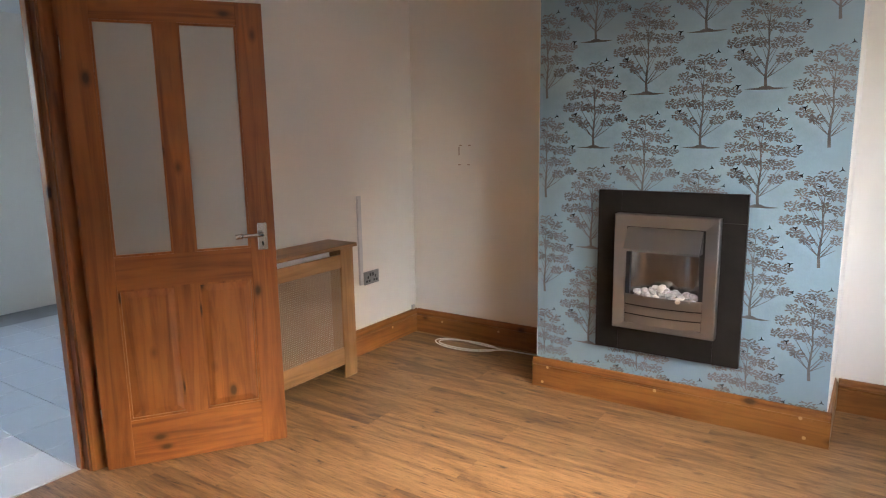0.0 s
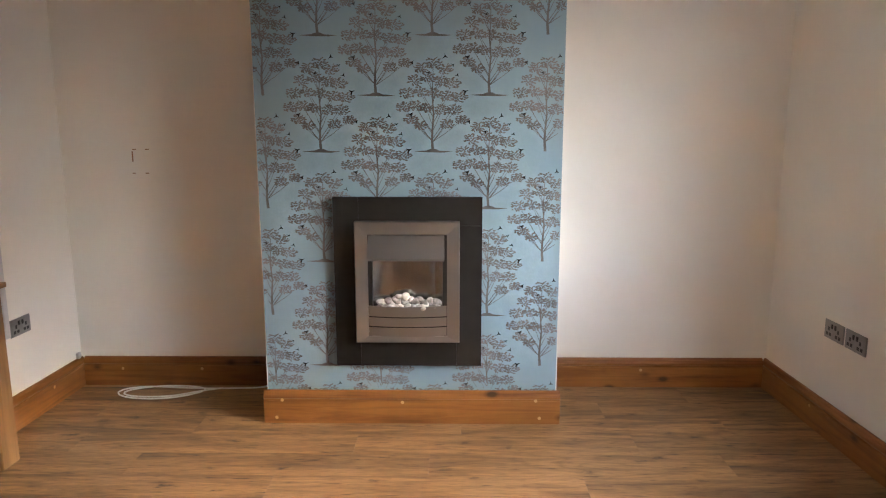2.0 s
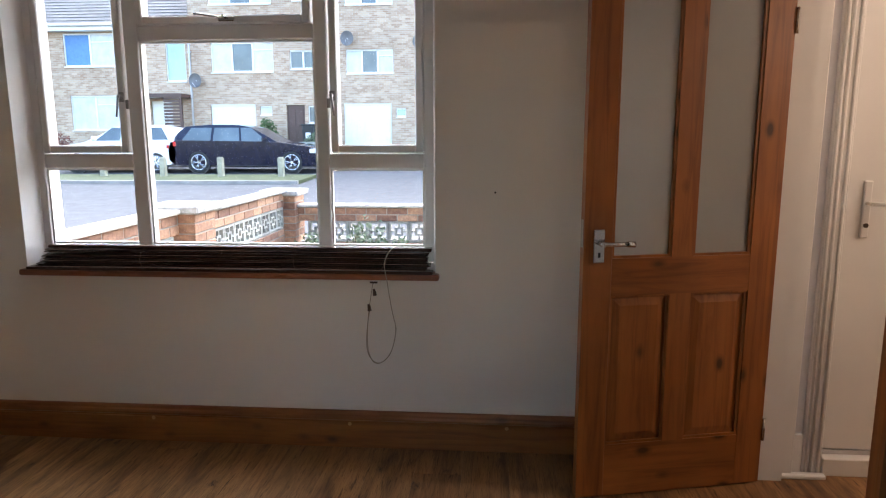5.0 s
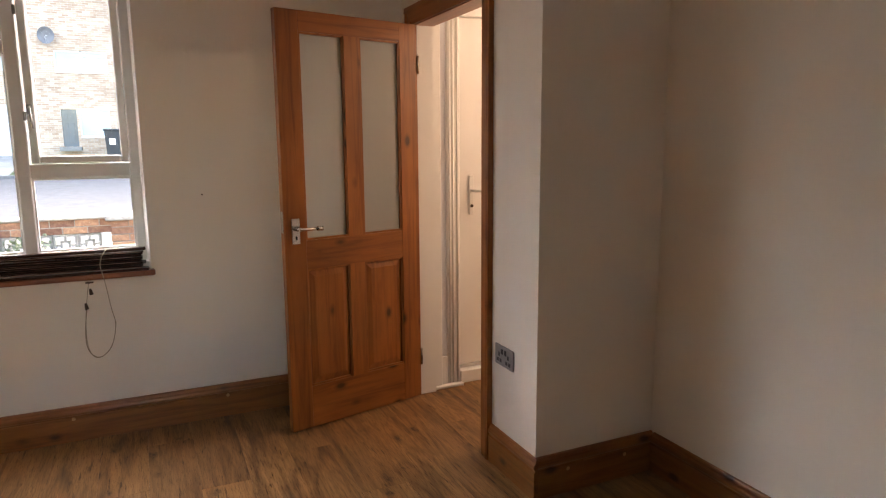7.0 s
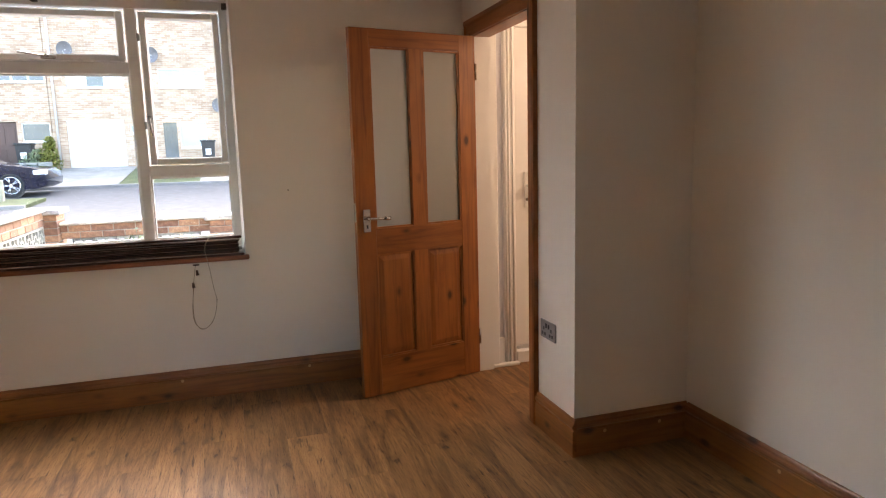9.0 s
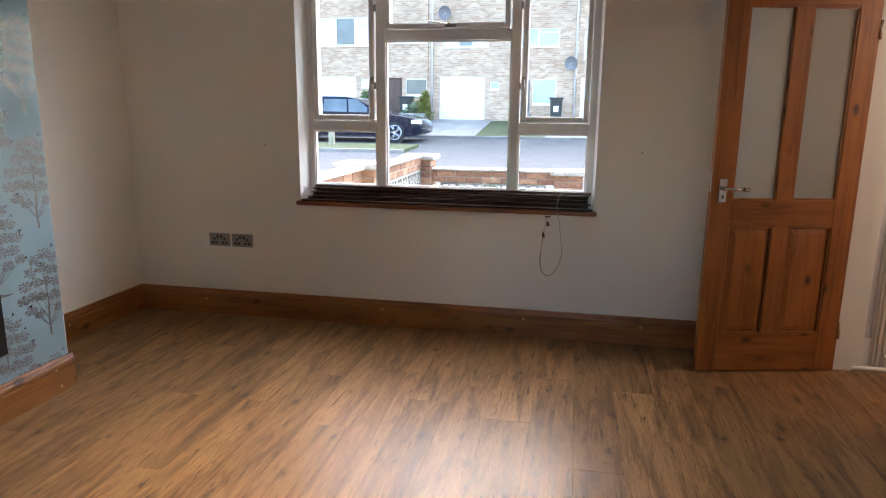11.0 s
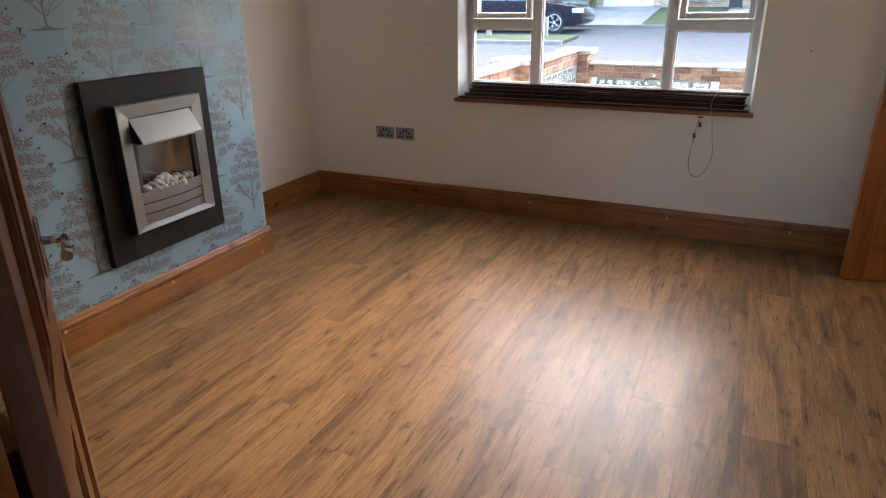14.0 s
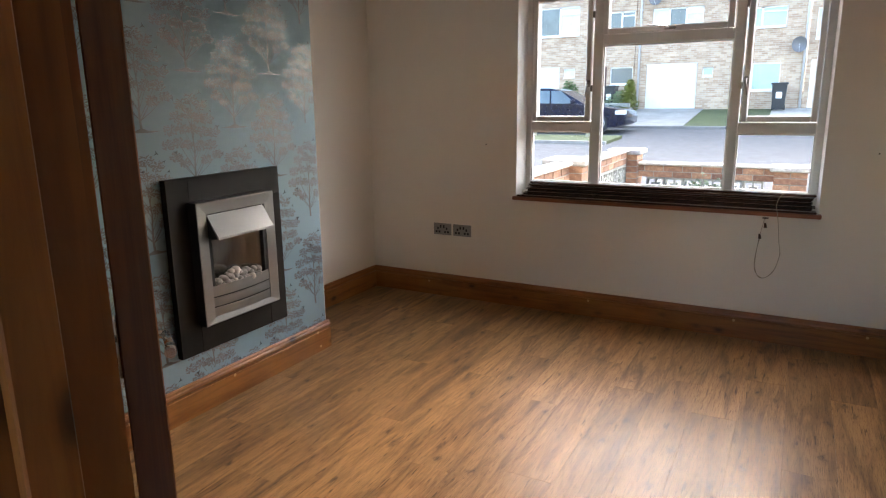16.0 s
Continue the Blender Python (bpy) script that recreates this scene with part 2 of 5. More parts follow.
M_HINGE = plain("dark_bronze", (0.10, 0.08, 0.065), 0.4, 0.8)
M_MARK = plain("brown_mark", (0.33, 0.2, 0.13), 0.8)
M_TILE = plain("white_floor_tile", (0.72, 0.71, 0.69), 0.18, vary=0.04, scale=3)
M_GROUT = plain("grey_grout", (0.3, 0.29, 0.28), 0.85)


# ---- mesh helpers ----
def mesh(name, bm, mat):
    me = bpy.data.meshes.new(name)
    bm.normal_update()
    bm.to_mesh(me)
    bm.free()
    for m in mat if isinstance(mat, (list, tuple)) else [mat]:
        me.materials.append(m)
    return me


def part(name, bm, mat, parent=None, label="", m=None):
    ob = new(name, mesh(name, bm, mat))
    if parent is not None:
        ob.parent = parent
    if m is not None:
        ob.matrix_basis = m
    if label:
        ob["label"] = label
    return ob


def thing(name, label, category, m=None, group=""):
    ob = new(name)
    ob.empty_display_size = 0.05
    if m is not None:
        ob.matrix_basis = m
    return tagged(ob, label, category, group)


def setting(name, bm, mat, label="", category=""):
    return tagged(part(name, bm, mat), label, category, "", "structure")


def box(x0, y0, z0, x1, y1, z1, bevel=0.0, bm=None, seg=1, mat=0):
    own = bm is None
    b = bmesh.new() if own or bevel else bm
    r = bmesh.ops.create_cube(b, size=1.0)
    bmesh.ops.scale(b, vec=(abs(x1 - x0), abs(y1 - y0), abs(z1 - z0)), verts=r["verts"])
    bmesh.ops.translate(b, vec=((x0 + x1) / 2, (y0 + y1) / 2, (z0 + z1) / 2), verts=r["verts"])
    if bevel:
        bmesh.ops.bevel(b, geom=list(b.edges), offset=bevel, segments=seg, profile=0.5, affect="EDGES")
    for f in b.faces if (own or bevel) else {f for v in r["verts"] for f in v.link_faces}:
        f.material_index = mat
    if own:
        return b
    if bevel:
        t = bpy.data.meshes.new("tmp")
        b.to_mesh(t)
        b.free()
        bm.from_mesh(t)
        bpy.data.meshes.remove(t)
    return bm


def rod(p, q, r, bm=None, n=12, r2=None, mat=0):
    b = bm if bm is not None else bmesh.new()
    p, q = Vector(p), Vector(q)
    d = q - p
    m = Matrix.Translation((p + q) / 2) @ d.to_track_quat("Z", "Y").to_matrix().to_4x4()
    res = bmesh.ops.create_cone(b, cap_ends=True, segments=n, radius1=r, radius2=r if r2 is None else r2, depth=d.length, matrix=m)
    for f in {f for v in res["verts"] for f in v.link_faces}:
        f.material_index = mat
        f.smooth = len(f.verts) == 4
    return b


def prism(pts, axis, a, b_, bm=None):
    """A profile in the two other axes (in order x, y, z), pulled from a to b_ along axis."""
    b = bm if bm is not None else bmesh.new()
    rings = []
    for s in (a, b_):
        ring = []
        for u, w in pts:
            c = [u, w]
            c.insert(axis, s)
            ring.append(b.verts.new(c))
        rings.append(ring)
    n = len(pts)
    b.faces.new(rings[0])
    b.faces.new(rings[1][::-1])
    for i in range(n):
        b.faces.new((rings[0][i], rings[1][i], rings[1][(i + 1) % n], rings[0][(i + 1) % n]))
    bmesh.ops.recalc_face_normals(b, faces=list(b.faces))
    return b


def tube(name, pts, r, mat, parent=None, label="", closed=False):
    """A smooth cord or cable through the points, as a mesh."""
    cu = bpy.data.curves.new(name, "CURVE")
    cu.dimensions, cu.bevel_depth, cu.bevel_resolution, cu.resolution_u = "3D", r, 2, 8
    sp = cu.splines.new("NURBS")
    sp.points.add(len(pts) - 1)
    for k, p in zip(sp.points, pts):
        k.co = (*p, 1)
    sp.use_endpoint_u, sp.order_u, sp.use_cyclic_u = True, 3, closed
    tmp = bpy.data.objects.new(name, cu)
    scene.collection.objects.link(tmp)
    me = bpy.data.meshes.new_from_object(tmp.evaluated_get(bpy.context.evaluated_depsgraph_get()))
    bpy.data.objects.remove(tmp)
    bpy.data.curves.remove(cu)
    me.materials.clear()
    me.materials.append(mat)
    for f in me.polygons:
        f.use_smooth = True
    ob = new(name, me)
    ob.parent = parent
    if label:
        ob["label"] = label
    return ob


# ---- plan (metres) ----
XE, XW = 1.42, -2.44          # window wall, radiator wall
YN, YC = 4.25, 3.763          # back wall, chimney breast face
CX0, CX1 = -1.241, 0.168      # chimney breast sides
YS, YR, XR = -0.06, -0.633, 0.068   # hall-door wall, recess wall, recess side
HC = 2.4                      # ceiling
DX0, DX1, DH = 0.502, 1.24, 1.955   # hall doorway
KY0, KY1 = 1.105, 1.868            # kitchen doorway
WY0, WY1, WZ0, WZ1 = 1.236, 3.06, 0.79, 2.143   # window opening
XO = 1.70                     # outer face of the window wall

bm = box(XE, WY1, -0.3, XO, YN + 0.25, 2.7)
box(XE, -2.7, -0.3, XO, -1.12, 2.7, bm=bm)
box(XE, -0.21, -0.3, XO, WY0, 2.7, bm=bm)
box(XE, WY0, -0.3, XO, WY1, WZ0 - 0.03, bm=bm)
box(XE, WY0, WZ1, XO, WY1, 2.7, bm=bm)
box(XE, -1.12, 2.08, XO, -0.21, 2.7, bm=bm)
setting("wall_east", bm, M_WALL, "cream painted wall with the front window", "wall")
setting("wall_north", box(XW - 0.1, YN, -0.1, XE, YN + 0.25, 2.7), M_WALL, "cream painted wall behind the alcoves", "wall")
bm = box(XW - 0.1, KY1 + 0.03, -0.1, XW, YN, 2.7)
box(XW - 0.1, YR - 0.1, -0.1, XW, KY0 - 0.03, 2.7, bm=bm)
box(XW - 0.1, KY0 - 0.03, DH + 0.03, XW, KY1 + 0.03, 2.7, bm=bm)
setting("wall_west", bm, M_WALL, "cream painted wall with the radiator and kitchen door", "wall")
bm = box(XR, YS - 0.1, -0.1, DX0 - 0.03, YS, 2.7)
box(DX0 - 0.03, YS - 0.1, DH + 0.03, DX1 + 0.03, YS, 2.7, bm=bm)
box(DX1 + 0.03, YS - 0.1, -0.1, XE, YS, 2.7, bm=bm)
setting("wall_south", bm, M_WALL, "cream painted wall round the hall doorway", "wall")
setting("wall_recess_side", box(XR, -2.7, -0.1, XR + 0.1, YS - 0.1, 2.7), M_WALL, "cream painted side wall of the recess", "wall")
setting("wall_recess", box(XW, YR - 0.1, -0.1, XR, YR, 2.7), M_WALL, "cream painted recess wall", "wall")
setting("wall_hall_end", box(XR + 0.1, -2.7, -0.1, XE, -2.6, 2.7), M_WALL, "cream painted hall end wall", "wall")
setting("ceiling", box(XW - 0.1, -2.7, HC, XO, YN + 0.2, HC + 0.1), M_CEIL, "white painted ceiling", "ceiling")
setting("chimney_breast", box(CX0, YC, -0.1, CX1, YN, HC), [M_PAPER], "chimney breast papered in duck-egg blue", "chimney breast")
# sides of the breast are painted cream
setting("chimney_side_1", box(CX0 - 0.004, YC + 0.001, 0, CX0, YN, HC), M_WALL, "cream painted side of the chimney breast", "wall")
setting("chimney_side_2", box(CX1, YC + 0.001, 0, CX1 + 0.004, YN, HC), M_WALL, "cream painted side of the chimney breast", "wall")

# kitchen beyond the second doorway, closed; unseen window opening added to let daylight in
KX0 = -5.6
bm = box(KX0 - 0.1, -1.0, -0.1, XW - 0.1, -0.9, 2.7)
box(KX0 - 0.1, 3.4, -0.1, XW - 0.1, 3.5, 2.7, bm=bm)
box(KX0 - 0.1, -0.9, -0.1, KX0, 0.7, 2.7, bm=bm)
box(KX0 - 0.1, 2.5, -0.1, KX0, 3.4, 2.7, bm=bm)
box(KX0 - 0.1, 0.7, -0.1, KX0, 2.5, 0.95, bm=bm)
box(KX0 - 0.1, 0.7, 2.15, KX0, 2.5, 2.7, bm=bm)
setting("wall_kitchen", bm, M_WALL, "plain white kitchen walls", "wall")
setting("ceiling_kitchen", box(KX0 - 0.1, -1.0, HC, XW - 0.1, 3.5, HC + 0.1), M_CEIL, "white kitchen ceiling", "ceiling")


# ---- skirting boards ----
def skirt_profile(s=1):
    return [(0, 0), (0.019 * s, 0), (0.019 * s, 0.115), (0.0135 * s, 0.118), (0.0135 * s, 0.123), (0.0185 * s, 0.128), (0.0205 * s, 0.136), (0.018 * s, 0.145), (0.0125 * s, 0.151), (0.0115 * s, 0.159), (0.008 * s, 0.1655), (0, 0.167)]


def skirting(name, axis, wall, sign, a, b_, plugs=()):
    pts = [(wall + u, z) for u, z in skirt_profile(sign)]
    ob = setting(name, prism(pts, axis, a, b_), M_SKX if axis == 0 else M_SKY, "varnished pine skirting board with moulded top", "skirting board")
    for s, z in plugs:
        p = [wall + 0.019 * sign, wall + 0.0197 * sign]
        if axis == 0:
            d = rod((s, p[0], z), (s, p[1], z), 0.0085, n=10)
        else:
            d = rod((p[0], s, z), (p[1], s, z), 0.0085, n=10)
        part("filler_plug", d, M_PLUG, ob)
    return ob


T = 0.021
skirting("baseboard_chimney", 0, YC, -1, CX0 - T, CX1 + T, [(-1.17, 0.12), (-1.2, 0.03), (-0.58, 0.11), (0.07, 0.12), (0.09, 0.03)])
skirting("baseboard_chimney_left", 1, CX0, -1, YC - 0.001, YN)
skirting("baseboard_chimney_right", 1, CX1, 1, YC - 0.001, YN)
skirting("baseboard_north_left", 0, YN, -1, XW + T, CX0 - T, [(-2.2, 0.1), (-1.75, 0.1)])
skirting("baseboard_north_right", 0, YN, -1, CX1 + T, XE - T, [(0.72, 0.1)])
skirting("baseboard_east", 1, XE, -1, YS + T, YN, [(3.75, 0.1), (2.52, 0.11), (1.62, 0.11), (0.93, 0.11)])
skirting("baseboard_west", 1, XW, 1, KY1 + 0.085, YN, [(3.95, 0.1), (3.55, 0.04)])
skirting("baseboard_nib", 0, YS, 1, XR - T, DX0 - 0.085)
skirting("baseboard_recess_side", 1, XR, -1, YR, YS + 0.001, [(-0.2, 0.1), (-0.48, 0.1)])
skirting("baseboard_recess", 0, YR, 1, XW, XR - T, [(-0.5, 0.1), (-1.3, 0.1)])
skirting("baseboard_west_south", 1, XW, 1, YR, KY0 - 0.085)


# ---- door linings and architraves ----
def arch_profile(u0, u1, w, s):
    """Across the architrave (u0 inner edge, u1 outer edge), out from the wall w towards s."""
    d = u1 - u0
    return [(u0, w), (u0, w + 0.012 * s), (u0 + 0.15 * d, w + 0.018 * s), (u0 + 0.7 * d, w + 0.02 * s), (u0 + 0.8 * d, w + 0.026 * s), (u1, w + 0.024 * s), (u1, w)]


frame2 = thing("door_frame", "pine door lining with moulded architrave round the hall doorway", "door frame")
frame2["kind"] = "structure"
part("lining", box(DX0 - 0.03, YS - 0.1, 0, DX0, YS, DH), M_DRV, frame2)
part("lining", box(DX1, YS - 0.1, 0, DX1 + 0.03, YS, DH), M_WHITE, frame2, "white painted hinge lining")
part("lining", box(DX0 - 0.03, YS - 0.1, DH, DX1 + 0.03, YS, DH + 0.03), M_DRH, frame2)
part("stop", box(DX0, YS - 0.075, 0, DX0 + 0.013, YS - 0.045, DH), M_DRV, frame2)
part("architrave", prism(arch_profile(DX0 - 0.005, DX0 - 0.085, YS, 1), 2, 0, DH + 0.09), M_DRV, frame2)
part("architrave", prism(arch_profile(DX1 + 0.005, DX1 + 0.085, YS, 1), 2, 0, DH + 0.09), M_DRV, frame2)
b = bmesh.new()
prof = [(YS, DH + 0.005), (YS + 0.012, DH + 0.005), (YS + 0.018, DH + 0.02), (YS + 0.02, DH + 0.06), (YS + 0.027, DH + 0.07), (YS + 0.025, DH + 0.092), (YS, DH + 0.092)]
part("architrave", prism(prof, 0, DX0 - 0.086, DX1 + 0.086, b), M_DRH, frame2)

frame1 = thing("door_frame", "pine door lining and architrave round the kitchen doorway", "door frame")
frame1["kind"] = "structure"
part("lining", box(XW - 0.1, KY0 - 0.03, 0, XW, KY0, DH), M_DRV, frame1)
part("lining", box(XW - 0.1, KY1, 0, XW, KY1 + 0.03, DH), M_DRV, frame1)
part("lining", box(XW - 0.1, KY0 - 0.03, DH, XW, KY1 + 0.03, DH + 0.03), M_DRH, frame1)
part("stop", box(XW - 0.085, KY1 - 0.014, 0, XW - 0.042, KY1, DH, 0.002), M_DRV, frame1)
part("stop", box(XW - 0.085, KY0, 0, XW - 0.042, KY0 + 0.014, DH, 0.002), M_DRV, frame1)
part("stop", box(XW - 0.085, KY0 + 0.014, DH - 0.014, XW - 0.042, KY1 - 0.014, DH, 0.002), M_DRH, frame1)


def arch_y(u0, u1, w, s):
    return [(a, c) for c, a in arch_profile(u0, u1, w, s)]


part("architrave", prism(arch_y(KY1 + 0.005, KY1 + 0.08, XW, 1), 2, 0, DH + 0.09), M_DRV, frame1)
part("architrave", prism(arch_y(KY0 - 0.005, KY0 - 0.08, XW, 1), 2, 0, DH + 0.09), M_DRV, frame1)
part("architrave", box(XW, KY0 - 0.08, DH + 0.005, XW + 0.022, KY1 + 0.08, DH + 0.09, 0.004), M_DRH, frame1)


# ---- doors ----
def lever_set(parent, x, z, side, toward):
    """Backplate and lever on one face; side is the face's sign along y, toward the lever's direction along x."""
    y = side * 0.0185
    plate = part("handle_plate", box(x - 0.021, y, z - 0.06, x + 0.021, y + side * 0.008, z + 0.06, 0.003), M_CHROME, parent, "chrome backplate")
    b = rod((x, y + side * 0.007, z + 0.012), (x, y + side * 0.05, z + 0.012), 0.009)
    rod((x, y + side * 0.045, z + 0.012), (x + toward * 0.09, y + side * 0.047, z + 0.012), 0.0085, b)
    rod((x + toward * 0.088, y + side * 0.047, z + 0.012), (x + toward * 0.115, y + side * 0.044, z + 0.01), 0.011, b)
    part("lever", b, M_CHROME, plate, "chrome lever handle")
    part("keyhole", box(x - 0.004, y + side * 0.0075, z - 0.04, x + 0.004, y + side * 0.009, z - 0.022), M_BLACK, plate)


def pine_door(name, label, m):
    """Leaf in its own axes: x from the hinge to the lock edge, y across, z up."""
    W, H, Th = 0.757, 1.945, 0.0175
    d = thing(name, label, "door", m)
    Z0, ZM0, ZM1, ZT = 0.205, 0.78, 0.918, 1.855
    S, C = 0.108, 0.085
    cx0, cx1 = W / 2 - C / 2, W / 2 + C / 2
    part("stile", box(0, -Th, 0, S, Th, H, 0.0015), M_DRV, d)
    part("stile", box(W - S, -Th, 0, W, Th, H, 0.0015), M_DRV, d)
    part("rail", box(S, -Th + 0.0005, 0, W - S, Th - 0.0005, Z0), M_DRH, d)
    part("rail", box(S, -Th + 0.0005, ZM0, W - S, Th - 0.0005, ZM1), M_DRH, d)
    part("rail", box(S, -Th + 0.0005, ZT, W - S, Th - 0.0005, H), M_DRH, d)
    part("muntin", box(cx0, -Th + 0.0005, Z0, cx1, Th - 0.0005, ZM0), M_DRV, d)
    part("muntin", box(cx0, -Th + 0.0005, ZM1, cx1, Th - 0.0005, ZT), M_DRV, d)
    for a, c in ((S, cx0), (cx1, W - S)):
        b = box(a - 0.005, -0.003, Z0 - 0.005, c + 0.005, 0.003, ZM0 + 0.005)
        for s in (-1, 1):
            # raised field with sloping margins
            vs = [b.verts.new((x, s * 0.003, z)) for x, z in ((a + 0.012, Z0 + 0.012), (c - 0.012, Z0 + 0.012), (c - 0.012, ZM0 - 0.012), (a + 0.012, ZM0 - 0.012))]
            vt = [b.verts.new((x, s * 0.0105, z)) for x, z in ((a + 0.04, Z0 + 0.04), (c - 0.04, Z0 + 0.04), (c - 0.04, ZM0 - 0.04), (a + 0.04, ZM0 - 0.04))]
            b.faces.new(vt)
            for i in range(4):
                b.faces.new((vs[i], vs[(i + 1) % 4], vt[(i + 1) % 4], vt[i]))
        bmesh.ops.recalc_face_normals(b, faces=list(b.faces))
        part("door_panel", b, M_DRV, d)
        for s in (-1, 1):
            b = bmesh.new()
            for z0, z1 in ((Z0, ZM0), (ZM1, ZT)):
                y0, y1 = s * 0.0025, s * 0.0125
                box(a, y0, z0, a + 0.009, y1, z1, bm=b)
                box(c - 0.009, y0, z0, c, y1, z1, bm=b)
                box(a + 0.009, y0, z0, c - 0.009, y1, z0 + 0.009, bm=b)
                box(a + 0.009, y0, z1 - 0.009, c - 0.009, y1, z1, bm=b)
            part("beading", b, M_DRV, d)
        g = part("glass_pane", box(a - 0.004, -0.002, ZM1 - 0.004, c + 0.004, 0.002, ZT + 0.004), M_DGLASS, d, "pale obscured glass pane")
        g.visible_shadow = False
    for s in (-1, 1):
        lever_set(d, W - 0.055, 0.965, s, -1)
    for z in (0.22, 1.75):
        part("hinge", rod((-0.003, Th + 0.003, z - 0.045), (-0.003, Th + 0.003, z + 0.045), 0.006), M_CHROME, d, "steel butt hinge")
    part("latch_plate", box(W, -0.011, 0.96, W + 0.0015, 0.011, 1.06), M_CHROME, d)
    return d


pine_door("door_2", "half-glazed pine door standing open at the window wall", pose(1.232, -0.055, 0.008, 0, 0, 103.6))
pine_door("door_1", "half-glazed pine door open against the radiator cover", pose(-2.376, 1.914, 0.008, 0, 0, 56))

# ---- window ----
FX0, FX1 = 1.497, 1.562
win = thing("window_1", "white painted wooden casement window with top fanlight", "window")
win["kind"] = "structure"


def bar(name, y0, z0, y1, z1, x0=FX0, x1=FX1, bev=0.006):
    return part(name, box(x0, y0, z0, x1, y1, z1, bev, seg=2), M_UPVC, win)


bar("jamb", WY0, 0.82, 1.292, WZ1)
bar("jamb", 2.983, 0.82, WY1, WZ1)
bar("head", 1.292, 2.095, 2.983, WZ1)
bar("bottom_rail", 1.292, 0.82, 2.983, 0.889)
bar("mullion", 1.698, 0.889, 1.753, 2.095)
bar("mullion", 2.512, 0.889, 2.575, 2.095)
bar("transom", 1.292, 1.224, 1.698, 1.289)
bar("transom", 2.575, 1.224, 2.983, 1.289)
bar("transom", 1.753, 1.762, 2.512, 1.825)


def sash(y0, y1, z0, z1, w, name):
    s = part(name, box(FX0 - 0.008, y0, z0, FX1 - 0.01, y0 + w, z1, 0.005), M_UPVC, win, "white opening casement")
    for a in ((y1 - w, z0, y1, z1), (y0 + w, z0, y1 - w, z0 + w), (y0 + w, z1 - w, y1 - w, z1)):
        part("sash_rail", box(FX0 - 0.008, a[0], a[1], FX1 - 0.01, a[2], a[3], 0.005), M_UPVC, s)
    g = part("glass_pane", box(FX0 + 0.02, y0 + w - 0.004, z0 + w - 0.004, FX0 + 0.024, y1 - w + 0.004, z1 - w + 0.004), M_GLASS, s, "clear glass pane")
    g.visible_shadow = False
    return s


cas_r = sash(1.294, 1.687, 1.293, 2.078, 0.033, "casement")
cas_l = sash(2.585, 2.978, 1.293, 2.078, 0.033, "casement")
fan = sash(1.764, 2.516, 1.828, 2.078, 0.033, "fanlight")
for y0, z0, y1, z1 in ((1.292, 0.889, 1.698, 1.224), (2.575, 0.889, 2.983, 1.224), (1.753, 0.889, 2.512, 1.762)):
    g = part("glass_pane", box(FX0 + 0.02, y0 - 0.004, z0 - 0.004, FX0 + 0.024, y1 + 0.004, z1 + 0.004), M_GLASS, win, "clear glass pane")
    g.visible_shadow = False
    b = bmesh.new()
    for a in ((y0, z0, y0 + 0.008, z1), (y1 - 0.008, z0, y1, z1), (y0 + 0.008, z0, y1 - 0.008, z0 + 0.008), (y0 + 0.008, z1 - 0.008, y1 - 0.008, z1)):
        box(FX0 + 0.01, a[0], a[1], FX0 + 0.03, a[2], a[3], bm=b)
    part("glazing_bead", b, M_UPVC, win)


def catch(parent, y, z, s):
    """Casement fastener on the mullion side."""
    b = box(FX0 - 0.016, y - 0.012, z - 0.02, FX0 - 0.008, y + 0.012, z + 0.02, 0.002)
    rod((FX0 - 0.01, y, z), (FX0 - 0.04, y, z), 0.007, b)
    rod((FX0 - 0.036, y, z + 0.008), (FX0 - 0.04, y + s * 0.012, z - 0.085), 0.006, b, r2=0.004)
    part("catch", b, M_NICKEL, parent, "tarnished casement fastener")


catch(cas_l, 2.597, 1.53, 1)
catch(cas_r, 1.675, 1.53, -1)
for y in (2.578, 1.695):
    for z in (1.5, 1.95):
        part("hinge", box(FX0 - 0.006, y - 0.007, z - 0.02, FX0 + 0.003, y + 0.007, z + 0.02, 0.002), M_NICKEL, win)
b = box(FX0 - 0.018, 2.08, 1.835, FX0 - 0.008, 2.15, 1.853, 0.003)
rod((FX0 - 0.02, 2.12, 1.847), (FX0 - 0.045, 2.24, 1.863), 0.005, b)
rod((FX0 - 0.012, 2.12, 1.853), (FX0 - 0.04, 2.12, 1.853), 0.006, b)
part("stay", b, M_CHROME, fan, "chrome fanlight stay")

sill = part("window_sill", box(1.378, 1.221, 0.763, FX0, 3.073, 0.79, 0.009, seg=3), M_SILL)
tagged(sill, "dark mahogany-stained wooden window board", "window sill", kind="structure")
b = box(FX0 - 0.03, WY0, 0.79, FX0, WY1, 0.821, 0.003)
setting("trim_sill_back", b, M_UPVC, "white fillet under the window frame", "trim")
setting("trim_reveal_1", prism([(XE - 0.001, WY0), (FX0, WY0), (FX0, WY0 + 0.016), (XE - 0.001, WY0 + 0.003)], 2, WZ0, WZ1), M_WHITE, "white painted window reveal", "trim")
setting("trim_reveal_2", prism([(XE - 0.001, WY1), (FX0, WY1), (FX0, WY1 - 0.042), (XE - 0.001, WY1 - 0.003)], 2, WZ0, WZ1), M_WHITE, "white painted splayed window reveal", "trim")
setting("trim_reveal_head", box(XE - 0.001, WY0 + 0.018, WZ1 - 0.004, FX0, WY1 - 0.044, WZ1), M_WHITE, "white painted window reveal", "trim")

